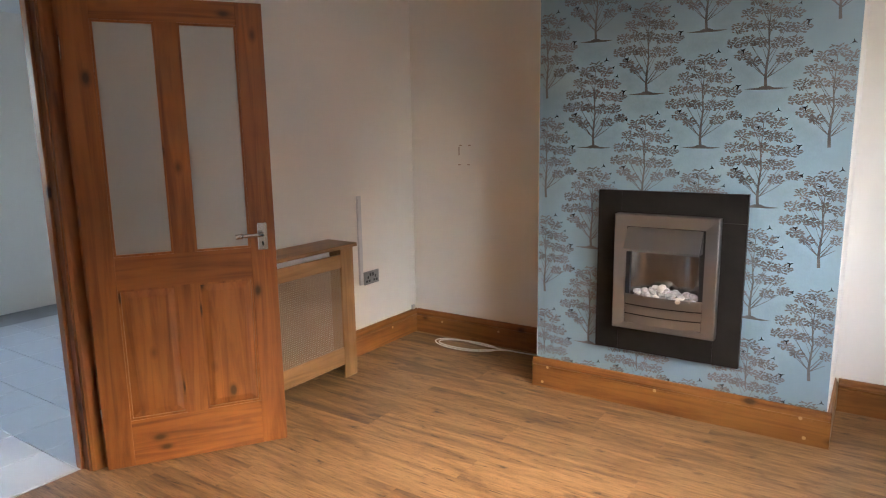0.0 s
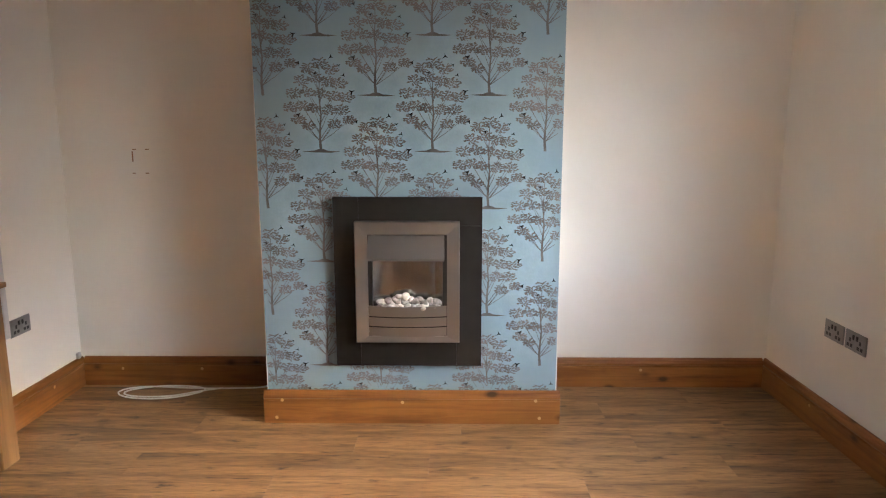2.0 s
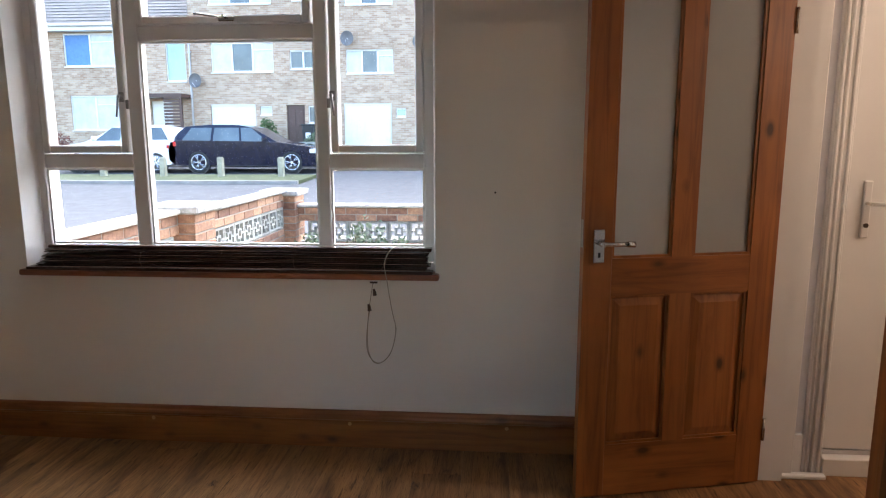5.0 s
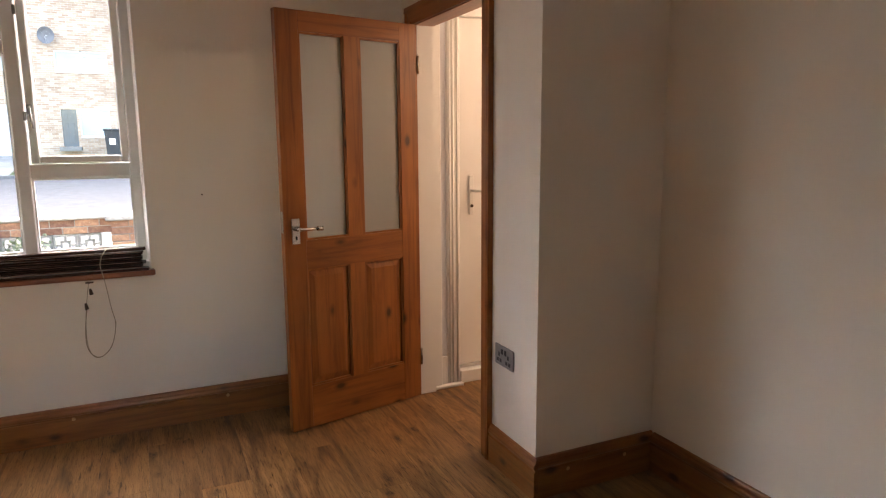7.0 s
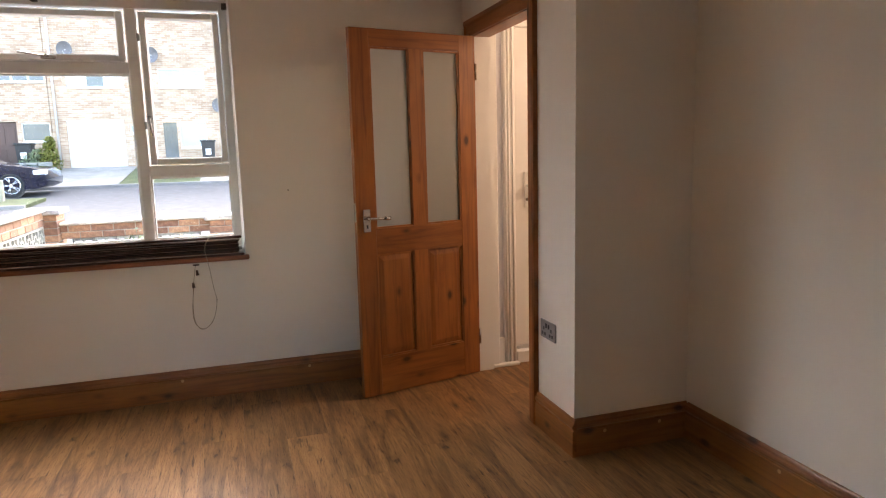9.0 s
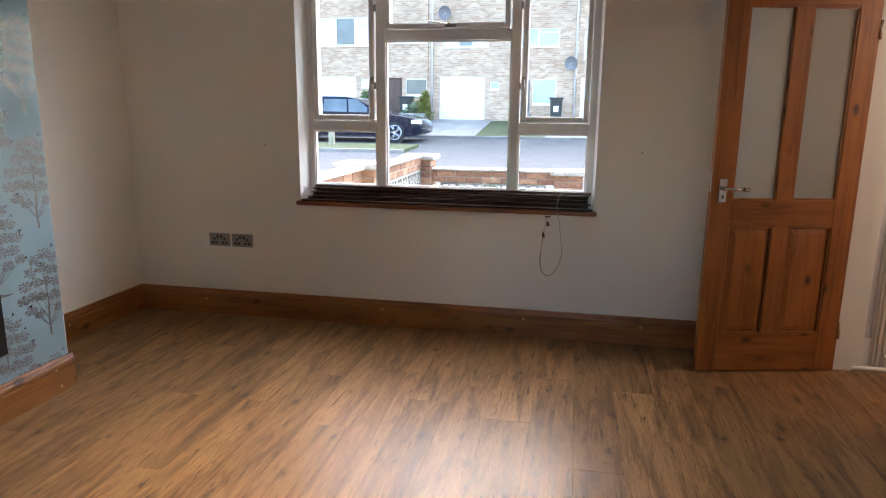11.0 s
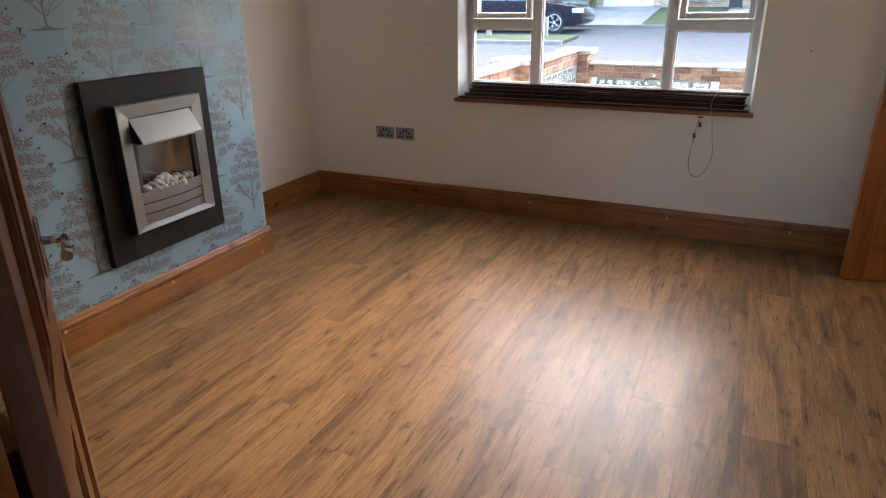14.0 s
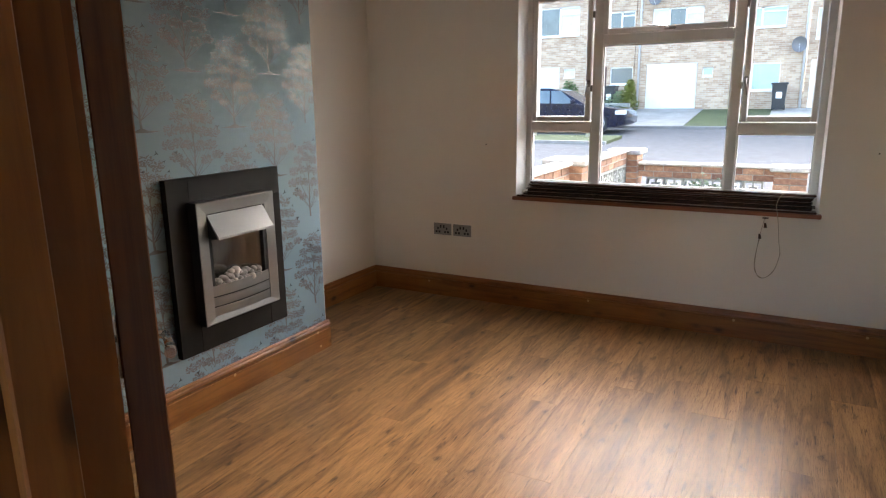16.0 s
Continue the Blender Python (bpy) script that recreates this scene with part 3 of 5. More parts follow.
# ---- fireplace ----
SX0, SX1, SZ0, SZ1, SY = -0.891, -0.199, 0.306, 1.117, 3.723
fire = thing("electric_fire", "wall-hung brushed steel electric fire with pebble bed", "fireplace")
sur = part("surround", box(SX0 + 0.012, SY + 0.03, SZ0 + 0.012, SX1 - 0.012, YC, SZ1 - 0.012), M_BLACK, fire)
JX0, JX1 = SX0 + 0.118, SX1 - 0.118
for x0, z0, x1, z1 in ((SX0, SZ0, JX0 - 0.0004, SZ1), (JX0 + 0.0004, 0.9846, SX1, SZ1), (JX1 + 0.0004, SZ0, SX1, 0.9838), (JX0 + 0.0004, SZ0, JX1 - 0.0004, 0.45)):
    part("slab", box(x0, SY, z0, x1, SY + 0.032, z1, 0.0008), M_SLATE, sur, "dark brown-grey matt slab")
FX, FX_, FZ0, FZ1, FY = -0.787, -0.303, 0.438, 1.008, 3.668
OX0, OX1, OZ0, OZ1 = -0.728, -0.362, 0.468, 0.95


def ring(x0, z0, x1, z1, ox0, oz0, ox1, oz1, y0, y1, yb):
    """A mitred frame: outer edge, front face with a slight dish, inner edge."""
    b = bmesh.new()
    out = [(x0, z0), (x1, z0), (x1, z1), (x0, z1)]
    inn = [(ox0, oz0), (ox1, oz0), (ox1, oz1), (ox0, oz1)]
    ob_ = [b.verts.new((x, yb, z)) for x, z in out]
    of = [b.verts.new((x, y0, z)) for x, z in out]
    mf = [b.verts.new((x + (0.004 if x < -0.545 else -0.004), y0 - 0.003, z + (0.004 if z < 0.7 else -0.004))) for x, z in out]
    nf = [b.verts.new((x, y1, z)) for x, z in inn]
    ib = [b.verts.new((x, yb, z)) for x, z in inn]
    for k, (a, c) in enumerate(((ob_, of), (of, mf), (mf, nf), (nf, ib))):
        for i in range(4):
            b.faces.new((a[i], a[(i + 1) % 4], c[(i + 1) % 4], c[i])).material_index = int(k == 0)
    bmesh.ops.recalc_face_normals(b, faces=list(b.faces))
    return b


part("frame", ring(FX, FZ0, FX_, FZ1, OX0, OZ0, OX1, OZ1, FY + 0.003, FY + 0.006, SY), [M_STEEL, M_BLACK], fire, "mitred brushed steel frame")
# hood: hinged plate tilting out over the opening
b = bmesh.new()
hood = [(FY + 0.014, 0.946), (FY + 0.010, 0.946), (FY - 0.055, 0.848), (FY - 0.055, 0.838), (FY - 0.048, 0.838)]
prism(hood, 0, OX0 + 0.004, OX1 - 0.012, b)
part("hood", b, M_STEEL, fire, "sloping brushed steel hood")
for x in (OX0 + 0.003, OX1 - 0.014):
    b = bmesh.new()
    prism([(FY + 0.04, 0.944), (FY + 0.012, 0.944), (FY - 0.048, 0.841), (FY + 0.04, 0.841)], 0, x, x + 0.004, b)
    part("hood_cheek", b, M_BLACK, fire)
inner = bmesh.new()
box(OX0, FY + 0.012, OZ0, OX0 + 0.02, SY + 0.05, 0.95, bm=inner)
box(OX1 - 0.02, FY + 0.012, OZ0, OX1, SY + 0.05, 0.95, bm=inner)
box(OX0, FY + 0.012, 0.828, OX1, FY + 0.05, 0.842, bm=inner)
part("firebox", inner, M_BLACK, fire, "black inner lining")
# curved reflective back
b = bmesh.new()
N = 16
rows_ = []
for z in (0.49, 0.945):
    rows_.append([b.verts.new((OX0 + 0.02 + (OX1 - OX0 - 0.04) * i / N, FY + 0.034 + 0.046 * math.sin(math.pi * i / N) ** 0.6, z)) for i in range(N + 1)])
for i in range(N):
    f = b.faces.new((rows_[0][i], rows_[0][i + 1], rows_[1][i + 1], rows_[1][i]))
    f.smooth = True
part("reflector", b, brushed("polished_back", (0.33, 0.32, 0.31), 0.16, 2), fire, "curved polished metal back")
part("tray", box(OX0 + 0.02, FY + 0.016, 0.49, OX1 - 0.02, FY + 0.045, 0.573), M_BLACK, fire)
# bowed basket of three slats
for z0, z1 in ((0.5655, 0.615), (0.5185, 0.559), (0.471, 0.512)):
    b = bmesh.new()
    vs = [[], [], [], []]
    for i in range(N + 1):
        u = i / N
        x = OX0 + 0.002 + (OX1 - OX0 - 0.004) * u
        y = FY + 0.008 - 0.008 * (1 - (2 * u - 1) ** 2)
        dz = -0.004 * (1 - (2 * u - 1) ** 2)
        for k, (yy, zz) in enumerate(((y, z0 + dz), (y, z1 + dz), (y + 0.003, z1 + dz), (y + 0.003, z0 + dz))):
            vs[k].append(b.verts.new((x, yy, zz)))
    for i in range(N):
        for k in range(4):
            f = b.faces.new((vs[k][i], vs[k][i + 1], vs[(k + 1) % 4][i + 1], vs[(k + 1) % 4][i]))
    bmesh.ops.recalc_face_normals(b, faces=list(b.faces))
    part("slat", b, M_STEEL, fire, "bowed brushed steel slat")
rnd = random.Random(4)


def pebble(parent, p, r, mat):
    b = bmesh.new()
    bmesh.ops.create_icosphere(b, subdivisions=3, radius=1.0)
    s = Vector((r * rnd.uniform(1.0, 1.35), r * rnd.uniform(0.8, 1.0), r * rnd.uniform(0.62, 0.85)))
    o = Vector((rnd.random() * 50, 0, 0))
    for v in b.verts:
        v.co *= 1 + 0.12 * noise.noise(v.co * 0.9 + o)
        v.co = Vector((v.co.x * s.x, v.co.y * s.y, v.co.z * s.z))
    for f in b.faces:
        f.smooth = True
    part("pebble", b, mat, parent, "", pose(*p, rnd.uniform(-25, 25), rnd.uniform(-30, 30), rnd.uniform(0, 360)))


for i in range(11):
    u = (i + 0.5) / 11
    pebble(fire, (OX0 + 0.04 + 0.285 * u, FY + 0.027 + rnd.uniform(-0.003, 0.008), 0.606 + rnd.uniform(-0.004, 0.006)), rnd.uniform(0.017, 0.024), M_PEBW if i in (4, 8) else M_PEB)
for x, z, r, k in ((-0.635, 0.63, 0.024, 0), (-0.597, 0.634, 0.022, 0), (-0.556, 0.651, 0.023, 1), (-0.562, 0.627, 0.024, 0), (-0.512, 0.628, 0.023, 0), (-0.625, 0.615, 0.025, 1), (-0.467, 0.622, 0.02, 0), (-0.668, 0.625, 0.021, 0), (-0.437, 0.632, 0.019, 0), (-0.41, 0.626, 0.021, 0), (-0.49, 0.64, 0.018, 0), (-0.585, 0.652, 0.019, 1), (-0.535, 0.64, 0.02, 0)):
    pebble(fire, (x, FY + 0.036, z), r, M_PEBW if k else M_PEB)


# ---- wallpaper print: one tree motif in a half-drop repeat ----
def tree_motif():
    """Polygons (material, points) of one printed tree, base at 0, 0."""
    g = random.Random(11)
    polys = []

    def stroke(p, q, w0, w1):
        d = Vector((q[0] - p[0], q[1] - p[1]))
        nrm = Vector((-d.y, d.x)).normalized()
        polys.append((1, [(p[0] + nrm.x * w0, p[1] + nrm.y * w0), (p[0] - nrm.x * w0, p[1] - nrm.y * w0), (q[0] - nrm.x * w1, q[1] - nrm.y * w1), (q[0] + nrm.x * w1, q[1] + nrm.y * w1)]))

    polys.append((1, [(-0.09, 0.001), (-0.03, -0.004), (0.05, -0.005), (0.09, 0.0), (0.03, 0.004), (0.012, 0.012), (-0.012, 0.012), (-0.03, 0.005)]))
    trunk = [(0, 0), (-0.004, 0.05), (-0.002, 0.10), (0.004, 0.17), (-0.003, 0.25), (0.002, 0.33), (0, 0.39)]
    for i in range(len(trunk) - 1):
        stroke(trunk[i], trunk[i + 1], 0.0065 - 0.001 * i, 0.0055 - 0.001 * i)
    # sprays of leaves: centre and size, each on a branch that leaves the trunk lower down
    sprays = [(0.004, 0.395, 0.036), (-0.05, 0.372, 0.034), (0.056, 0.368, 0.034), (-0.078, 0.318, 0.036), (-0.018, 0.332, 0.034), (0.036, 0.314, 0.034), (0.09, 0.305, 0.036),
              (-0.116, 0.262, 0.036), (-0.056, 0.268, 0.034), (0.008, 0.262, 0.032), (0.066, 0.248, 0.034), (0.122, 0.245, 0.036), (-0.132, 0.2, 0.034), (-0.076, 0.206, 0.034),
              (-0.03, 0.196, 0.03), (0.042, 0.188, 0.034), (0.1, 0.188, 0.034), (-0.1, 0.146, 0.032), (0.134, 0.142, 0.03), (-0.055, 0.118, 0.03), (0.064, 0.125, 0.032)]
    for cx, cy, r in sprays:
        oy = max(0.045, cy - 0.045 - abs(cx) * 1.15)
        if oy > 0.3:
            oy = 0.3
        mid = (cx * 0.42, oy + (cy - oy) * 0.42 - 0.004)
        stroke((0, oy), mid, 0.0017, 0.0011)
        stroke(mid, (cx, cy), 0.0011, 0.0005)
        for k in range(36):
            a, rr = 2.399 * k + g.uniform(-0.3, 0.3), 0.95 * r * math.sqrt((k + 0.6) / 36)
            x, y = cx + 1.12 * rr * math.cos(a), cy + 0.74 * rr * math.sin(a)
            t = (0.35 if math.cos(a) > 0 else 2.8) + 0.35 * math.sin(a) + g.uniform(-0.35, 0.35)
            L, w = g.uniform(0.0058, 0.0082), g.uniform(0.0028, 0.0038)
            c, s = math.cos(t), math.sin(t)
            polys.append((0, [(x - L * c, y - L * s), (x + w * s, y - w * c), (x + 0.5 * L * c + 0.7 * w * s, y + 0.5 * L * s - 0.7 * w * c), (x + L * c, y + L * s), (x - w * s, y + w * c), (x - 0.5 * L * c - 0.7 * w * s, y - 0.5 * L * s + 0.7 * w * c)]))

    def bird(x, y, a, s):
        s *= 1.35
        for pts in ([(-0.010, 0.006), (0.001, -0.002), (0.003, 0.002)], [(0.001, 0.002), (0.010, 0.007), (0.004, -0.002)], [(-0.001, 0.003), (0.003, -0.010), (0.005, 0.002)]):
            c, w = math.cos(a), math.sin(a)
            polys.append((2, [(x + s * (u * c - v * w), y + s * (u * w + v * c)) for u, v in pts]))

    for q in ((-0.095, 0.395, 0.3, 0.9), (0.055, 0.42, 1.0, 1.0), (-0.02, 0.35, 0.2, 0.8), (0.11, 0.34, 0.6, 0.8), (0.148, 0.265, 1.9, 1.2), (-0.098, 0.165, 2.2, 1.1), (0.09, 0.385, 0.0, 0.7)):
        bird(*q)
    return polys


motif = tree_motif()
b = bmesh.new()
for i in range(-4, 4):
    for j in range(-4, 4):
        for ox, oz in ((0, 0), (0.2575, 0.2525)):
            x0, z0 = -0.427 + 0.515 * i + ox, 1.324 + 0.515 * j + oz
            if x0 < CX0 - 0.2 or x0 > CX1 + 0.2 or z0 < -0.35 or z0 > HC:
                continue
            for mi, pts in motif:
                P = [(x0 + u, z0 + v) for u, v in pts]
                if max(p[0] for p in P) > CX1 or min(p[0] for p in P) < CX0 or min(p[1] for p in P) < 0.16 or max(p[1] for p in P) > HC:
                    continue
                f = b.faces.new([b.verts.new((u, YC - 0.0006 - 0.0002 * mi, v)) for u, v in P])
                f.material_index = mi
                f.normal_update()
                if f.normal.y > 0:
                    f.normal_flip()
pr = part("wallpaper_print", b, [M_LEAF, M_TWIG, M_BIRD], bpy.data.objects["chimney_breast"], "pearly taupe trees with small black birds")
pr["kind"] = "stuff"

# ---- radiator cover ----
RX, RY0, RY1 = -2.23, 2.2, 3.366
cov = thing("radiator_cover", "oak-veneered radiator cover with tan woven grille panels", "radiator cover")
part("top", box(XW + 0.002, RY0 - 0.012, 0.772, RX + 0.022, RY1 + 0.012, 0.794, 0.004, seg=2), M_OAK, cov)
part("end_panel", box(XW + 0.002, RY1 - 0.02, 0, RX - 0.018, RY1, 0.772, 0.002), M_OAKV, cov)
part("end_panel", box(XW + 0.002, RY0, 0, RX - 0.018, RY0 + 0.02, 0.772, 0.002), M_OAKV, cov)
part("stile", box(RX - 0.018, RY1 - 0.105, 0, RX, RY1, 0.772, 0.003), M_OAKV, cov)
part("stile", box(RX - 0.018, RY0, 0, RX, RY0 + 0.105, 0.772, 0.003), M_OAKV, cov)
part("rail", box(RX - 0.018, RY0 + 0.105, 0.66, RX, RY1 - 0.105, 0.738, 0.003), M_OAK, cov)
part("rail", box(RX - 0.018, RY0 + 0.105, 0.085, RX, RY1 - 0.105, 0.19, 0.003), M_OAK, cov)
part("stile", box(RX - 0.018, 2.618, 0.19, RX, 2.745, 0.66, 0.003), M_OAKV, cov)
part("spacer", box(RX - 0.03, 2.64, 0.738, RX - 0.002, 2.725, 0.772), M_OAK, cov)
for y0, y1 in ((RY0 + 0.105, 2.618), (2.745, RY1 - 0.105)):
    b = bmesh.new()
    n = round((y1 - y0) / 0.0125)
    for i in range(n + 1):
        y = y0 + (y1 - y0) * i / n
        box(RX - 0.0135, y - 0.0036, 0.185, RX - 0.0115, y + 0.0036, 0.665, bm=b)
    for i in range(41):
        z = 0.19 + 0.47 * i / 40
        box(RX - 0.0115, y0, z - 0.0037, RX - 0.0095, y1, z + 0.0037, bm=b)
    gr = part("grille", b, M_GRILLE, cov, "tan woven grille")
    gr["kind"] = "stuff"
rad = thing("radiator", "white enamelled panel radiator behind the cover", "radiator")
panel = part("panel", box(XW + 0.045, 2.25, 0.14, XW + 0.10, 3.29, 0.74, 0.006), M_RAD, rad)
for i in range(32):
    y = 2.26 + i * 0.032
    part("flute", box(XW + 0.10, y + 0.004, 0.16, XW + 0.112, y + 0.031, 0.72, 0.005), M_RAD, panel)
for y in (2.3, 3.05):
    part("bracket", box(XW, y - 0.02, 0.3, XW + 0.05, y + 0.02, 0.7), M_RAD, rad)
b = rod((XW + 0.06, 3.31, 0.02), (XW + 0.06, 3.31, 0.2), 0.008)
part("valve", b, M_CHROME, rad)
tr = part("cable_trunking", box(XW, 3.642, 0.455, XW + 0.017, 3.674, 1.027, 0.003), M_TRUNK)
tagged(tr, "grey-white plastic cable trunking up the wall", "trunking")


# ---- sockets ----
def double_socket(m, label):
    """In its own axes: x along the wall, z up, the face towards -y."""
    s = thing("wall_socket", label, "socket", m, "double sockets")
    part("plate", box(-0.073, -0.008, -0.043, 0.073, 0, 0.043, 0.003, seg=2), M_NICKEL, s, "brushed chrome faceplate")
    for k in (-1, 1):
        ins = part("insert", box(k * 0.036 - 0.021, -0.0088, -0.03, k * 0.036 + 0.021, -0.004, 0.014, 0.001), M_NICKEL, s)
        b = bmesh.new()
        box(-0.006 + k * 0.036, -0.0094, -0.004, 0.006 + k * 0.036, -0.0086, 0.013, bm=b)
        for q in (-1, 1):
            box(k * 0.036 + q * 0.012 - 0.008, -0.0094, -0.028, k * 0.036 + q * 0.012 + 0.008, -0.0086, -0.013, bm=b)
        part("pin_holes", b, M_BLACK, ins, "black pin apertures")
        part("rocker", box(k * 0.013 - 0.006, -0.0115, 0.008, k * 0.013 + 0.006, -0.006, 0.03, 0.0015), M_BLACK, s, "black rocker switch")
        part("screw", rod((k * 0.0605, -0.0088, 0), (k * 0.0605, -0.007, 0), 0.0035), M_STEEL, s)
    return s


double_socket(pose(XE, 3.636, 0.508, 0, 0, -90), "brushed chrome double wall socket below the window")
double_socket(pose(XE, 3.474, 0.508, 0, 0, -90), "brushed chrome double wall socket below the window")
double_socket(pose(0.306, YS, 0.5, 0, 0, 180), "brushed chrome double wall socket beside the hall door")
double_socket(pose(XW, 3.762, 0.488, 0, 0, 90), "brushed chrome double wall socket beside the radiator cover")

# ---- fallen venetian blind on the window board ----
blind = thing("venetian_blind", "dark walnut wooden venetian blind lying collapsed on the sill", "blind")
g = random.Random(3)
n = 11
for i in range(n):
    u = i / (n - 1)
    z = 0.797 + 0.074 * u
    L0, L1 = WY0 + 0.02 + g.uniform(0, 0.025), WY1 - 0.05 - 0.03 * u - g.uniform(0, 0.03)
    x0 = 1.383 + 0.05 * u + g.uniform(-0.008, 0.006)
    b = bmesh.new()
    K = 14
    a, w = g.uniform(0, 6), g.uniform(0.0006, 0.0018)
    # each slat lies a little askew, its front edge lower than its back
    lean = g.uniform(0.003, 0.008)
    skew = g.uniform(-0.003, 0.003)
    sag = [w * math.sin(a + 5.5 * k / K) + skew * (k / K - 0.5) for k in range(K + 1)]
    prof = ((x0, 0.001), (x0 + 0.0012, 0.0), (x0 + 0.05, lean), (x0 + 0.05, lean + 0.003), (x0 + 0.0012, 0.003), (x0, 0.002))
    vs = [[b.verts.new((x, L0 + (L1 - L0) * k / K, z + sag[k] + dz)) for k in range(K + 1)] for x, dz in prof]
    for k in range(K):
        for q in range(6):
            f = b.faces.new((vs[q][k], vs[q][k + 1], vs[(q + 1) % 6][k + 1], vs[(q + 1) % 6][k]))
            # painted highlight on the front edge of every third slat
            f.material_index = int(q in (4, 5) and i % 3 == 1)
    for k in (0, K):
        b.faces.new([vs[q][k] for q in range(6)])
    bmesh.ops.recalc_face_normals(b, faces=list(b.faces))
    part("slat", b, [M_BLIND, M_EDGE], blind)
part("head_rail", box(1.428, WY0 + 0.02, 0.879, 1.468, WY1 - 0.1, 0.893, 0.003), M_BLIND, blind, "dark walnut head rail")
part("bottom_rail", box(1.382, WY0 + 0.012, 0.79, 1.436, WY1 - 0.02, 0.802, 0.003), M_BLIND, blind)
for y in (1.47, 1.83, 2.17, 2.5, 2.85):
    dy = g.uniform(-0.02, 0.02)
    tube("ladder_cord", [(1.45, y, 0.891), (1.42, y + dy, 0.884), (1.398, y + dy * 1.5, 0.852), (1.38, y + dy, 0.825), (1.379, y, 0.802)], 0.0008, M_TOGGLE, blind, "dark ladder cord")
tube("pull_cord", [(1.44, 1.415, 0.897), (1.41, 1.430, 0.892), (1.385, 1.455, 0.837), (1.366, 1.440, 0.782), (1.364, 1.427, 0.692), (1.395, 1.420, 0.612), (1.405, 1.405, 0.547), (1.407, 1.427, 0.442), (1.407, 1.475, 0.387), (1.407, 1.515, 0.392), (1.407, 1.537, 0.462), (1.407, 1.530, 0.592), (1.407, 1.515, 0.692), (1.41, 1.505, 0.749)], 0.0016, M_CORD, blind, "beige pull cord hanging in a loop")
tube("pull_cord", [(1.405, 1.407, 0.552), (1.406, 1.420, 0.452), (1.406, 1.465, 0.394), (1.406, 1.505, 0.390), (1.406, 1.541, 0.442), (1.406, 1.533, 0.572), (1.406, 1.517, 0.647)], 0.0016, M_CORD, blind)
for y, z in ((1.497, 0.707), (1.521, 0.64)):
    part("toggle", rod((1.404, y, z - 0.014), (1.404, y + 0.004, z + 0.014), 0.009, r2=0.005), M_TOGGLE, blind, "turned wooden toggle")
cleat = thing("cord_cleat", "small dark cord hook screwed under the sill", "hook")
b = rod((1.42, 1.502, 0.745), (1.4, 1.502, 0.748), 0.003)
rod((1.402, 1.517, 0.75), (1.402, 1.485, 0.75), 0.004, b)
part("hook", b, M_HINGE, cleat)

for y, z in ((1.26, 2.115), (2.15, 2.122), (3.035, 2.115)):
    br = thing("blind_bracket", "small dark blind bracket at the window head", "bracket", group="blind brackets")
    part("plate", box(1.472, y - 0.014, z - 0.016, FX0, y + 0.014, z + 0.016, 0.002), M_HINGE, br)
    part("lip", box(1.467, y - 0.014, z - 0.016, 1.473, y + 0.014, z - 0.008), M_HINGE, br)
for y, z in ((0.99, 1.133), (3.28, 1.135)):
    nl = thing("wall_nail", "small dark nail in the cream wall", "nail", group="wall nails")
    part("shank", rod((XE - 0.012, y, z), (XE, y, z), 0.0018), M_HINGE, nl)
    part("head", rod((XE - 0.014, y, z), (XE - 0.012, y, z), 0.004), M_HINGE, nl)

nl = thing("wall_nail", "small dark nail in the cream wall", "nail", group="wall nails")
part("shank", rod((-0.817, YR, 1.715), (-0.817, YR + 0.012, 1.715), 0.0018), M_HINGE, nl)
part("head", rod((-0.817, YR + 0.012, 1.715), (-0.817, YR + 0.014, 1.715), 0.004), M_HINGE, nl)

# pencil-thin marks of a removed fitting on the alcove wall
mk = thing("fitting_marks", "brown outline marks of a removed wall fitting", "marks")
for x, z, s in ((-2.055, 1.325, 1), (-1.966, 1.325, -1), (-2.064, 1.198, 1), (-1.973, 1.198, -1)):
    part("mark", box(x, YN - 0.0008, z - 0.0025, x + s * 0.02, YN, z + 0.0025), M_MARK, mk)
part("mark", box(-2.060, YN - 0.0008, 1.26, -2.053, YN, 1.315), M_MARK, mk)
clip = part("cable_clip", box(XW + 0.001, 4.19, 0.168, XW + 0.02, 4.217, 0.2, 0.003), M_TRUNK)
tagged(clip, "small grey cable clip above the skirting", "clip")
cab = thing("aerial_cable", "white aerial cable coiled loosely on the floor", "cable")
tube("cord", [(-1.264, 4.180, 0.11), (-1.292, 4.170, 0.08), (-1.357, 4.160, 0.02), (-1.478, 4.180, 0.006), (-1.664, 4.170, 0.006), (-1.850, 4.180, 0.006), (-2.036, 4.200, 0.007), (-2.157, 4.170, 0.006), (-2.185, 4.100, 0.006), (-2.082, 4.030, 0.006), (-1.896, 4.020, 0.006), (-1.757, 4.080, 0.006), (-1.683, 4.150, 0.012), (-1.803, 4.190, 0.014), (-1.989, 4.185, 0.015), (-2.129, 4.130, 0.012), (-2.138, 4.080, 0.008), (-2.036, 4.045, 0.007), (-1.850, 4.055, 0.007), (-1.720, 4.120, 0.014), (-1.617, 4.180, 0.006)], 0.0042, M_CABLE, cab)

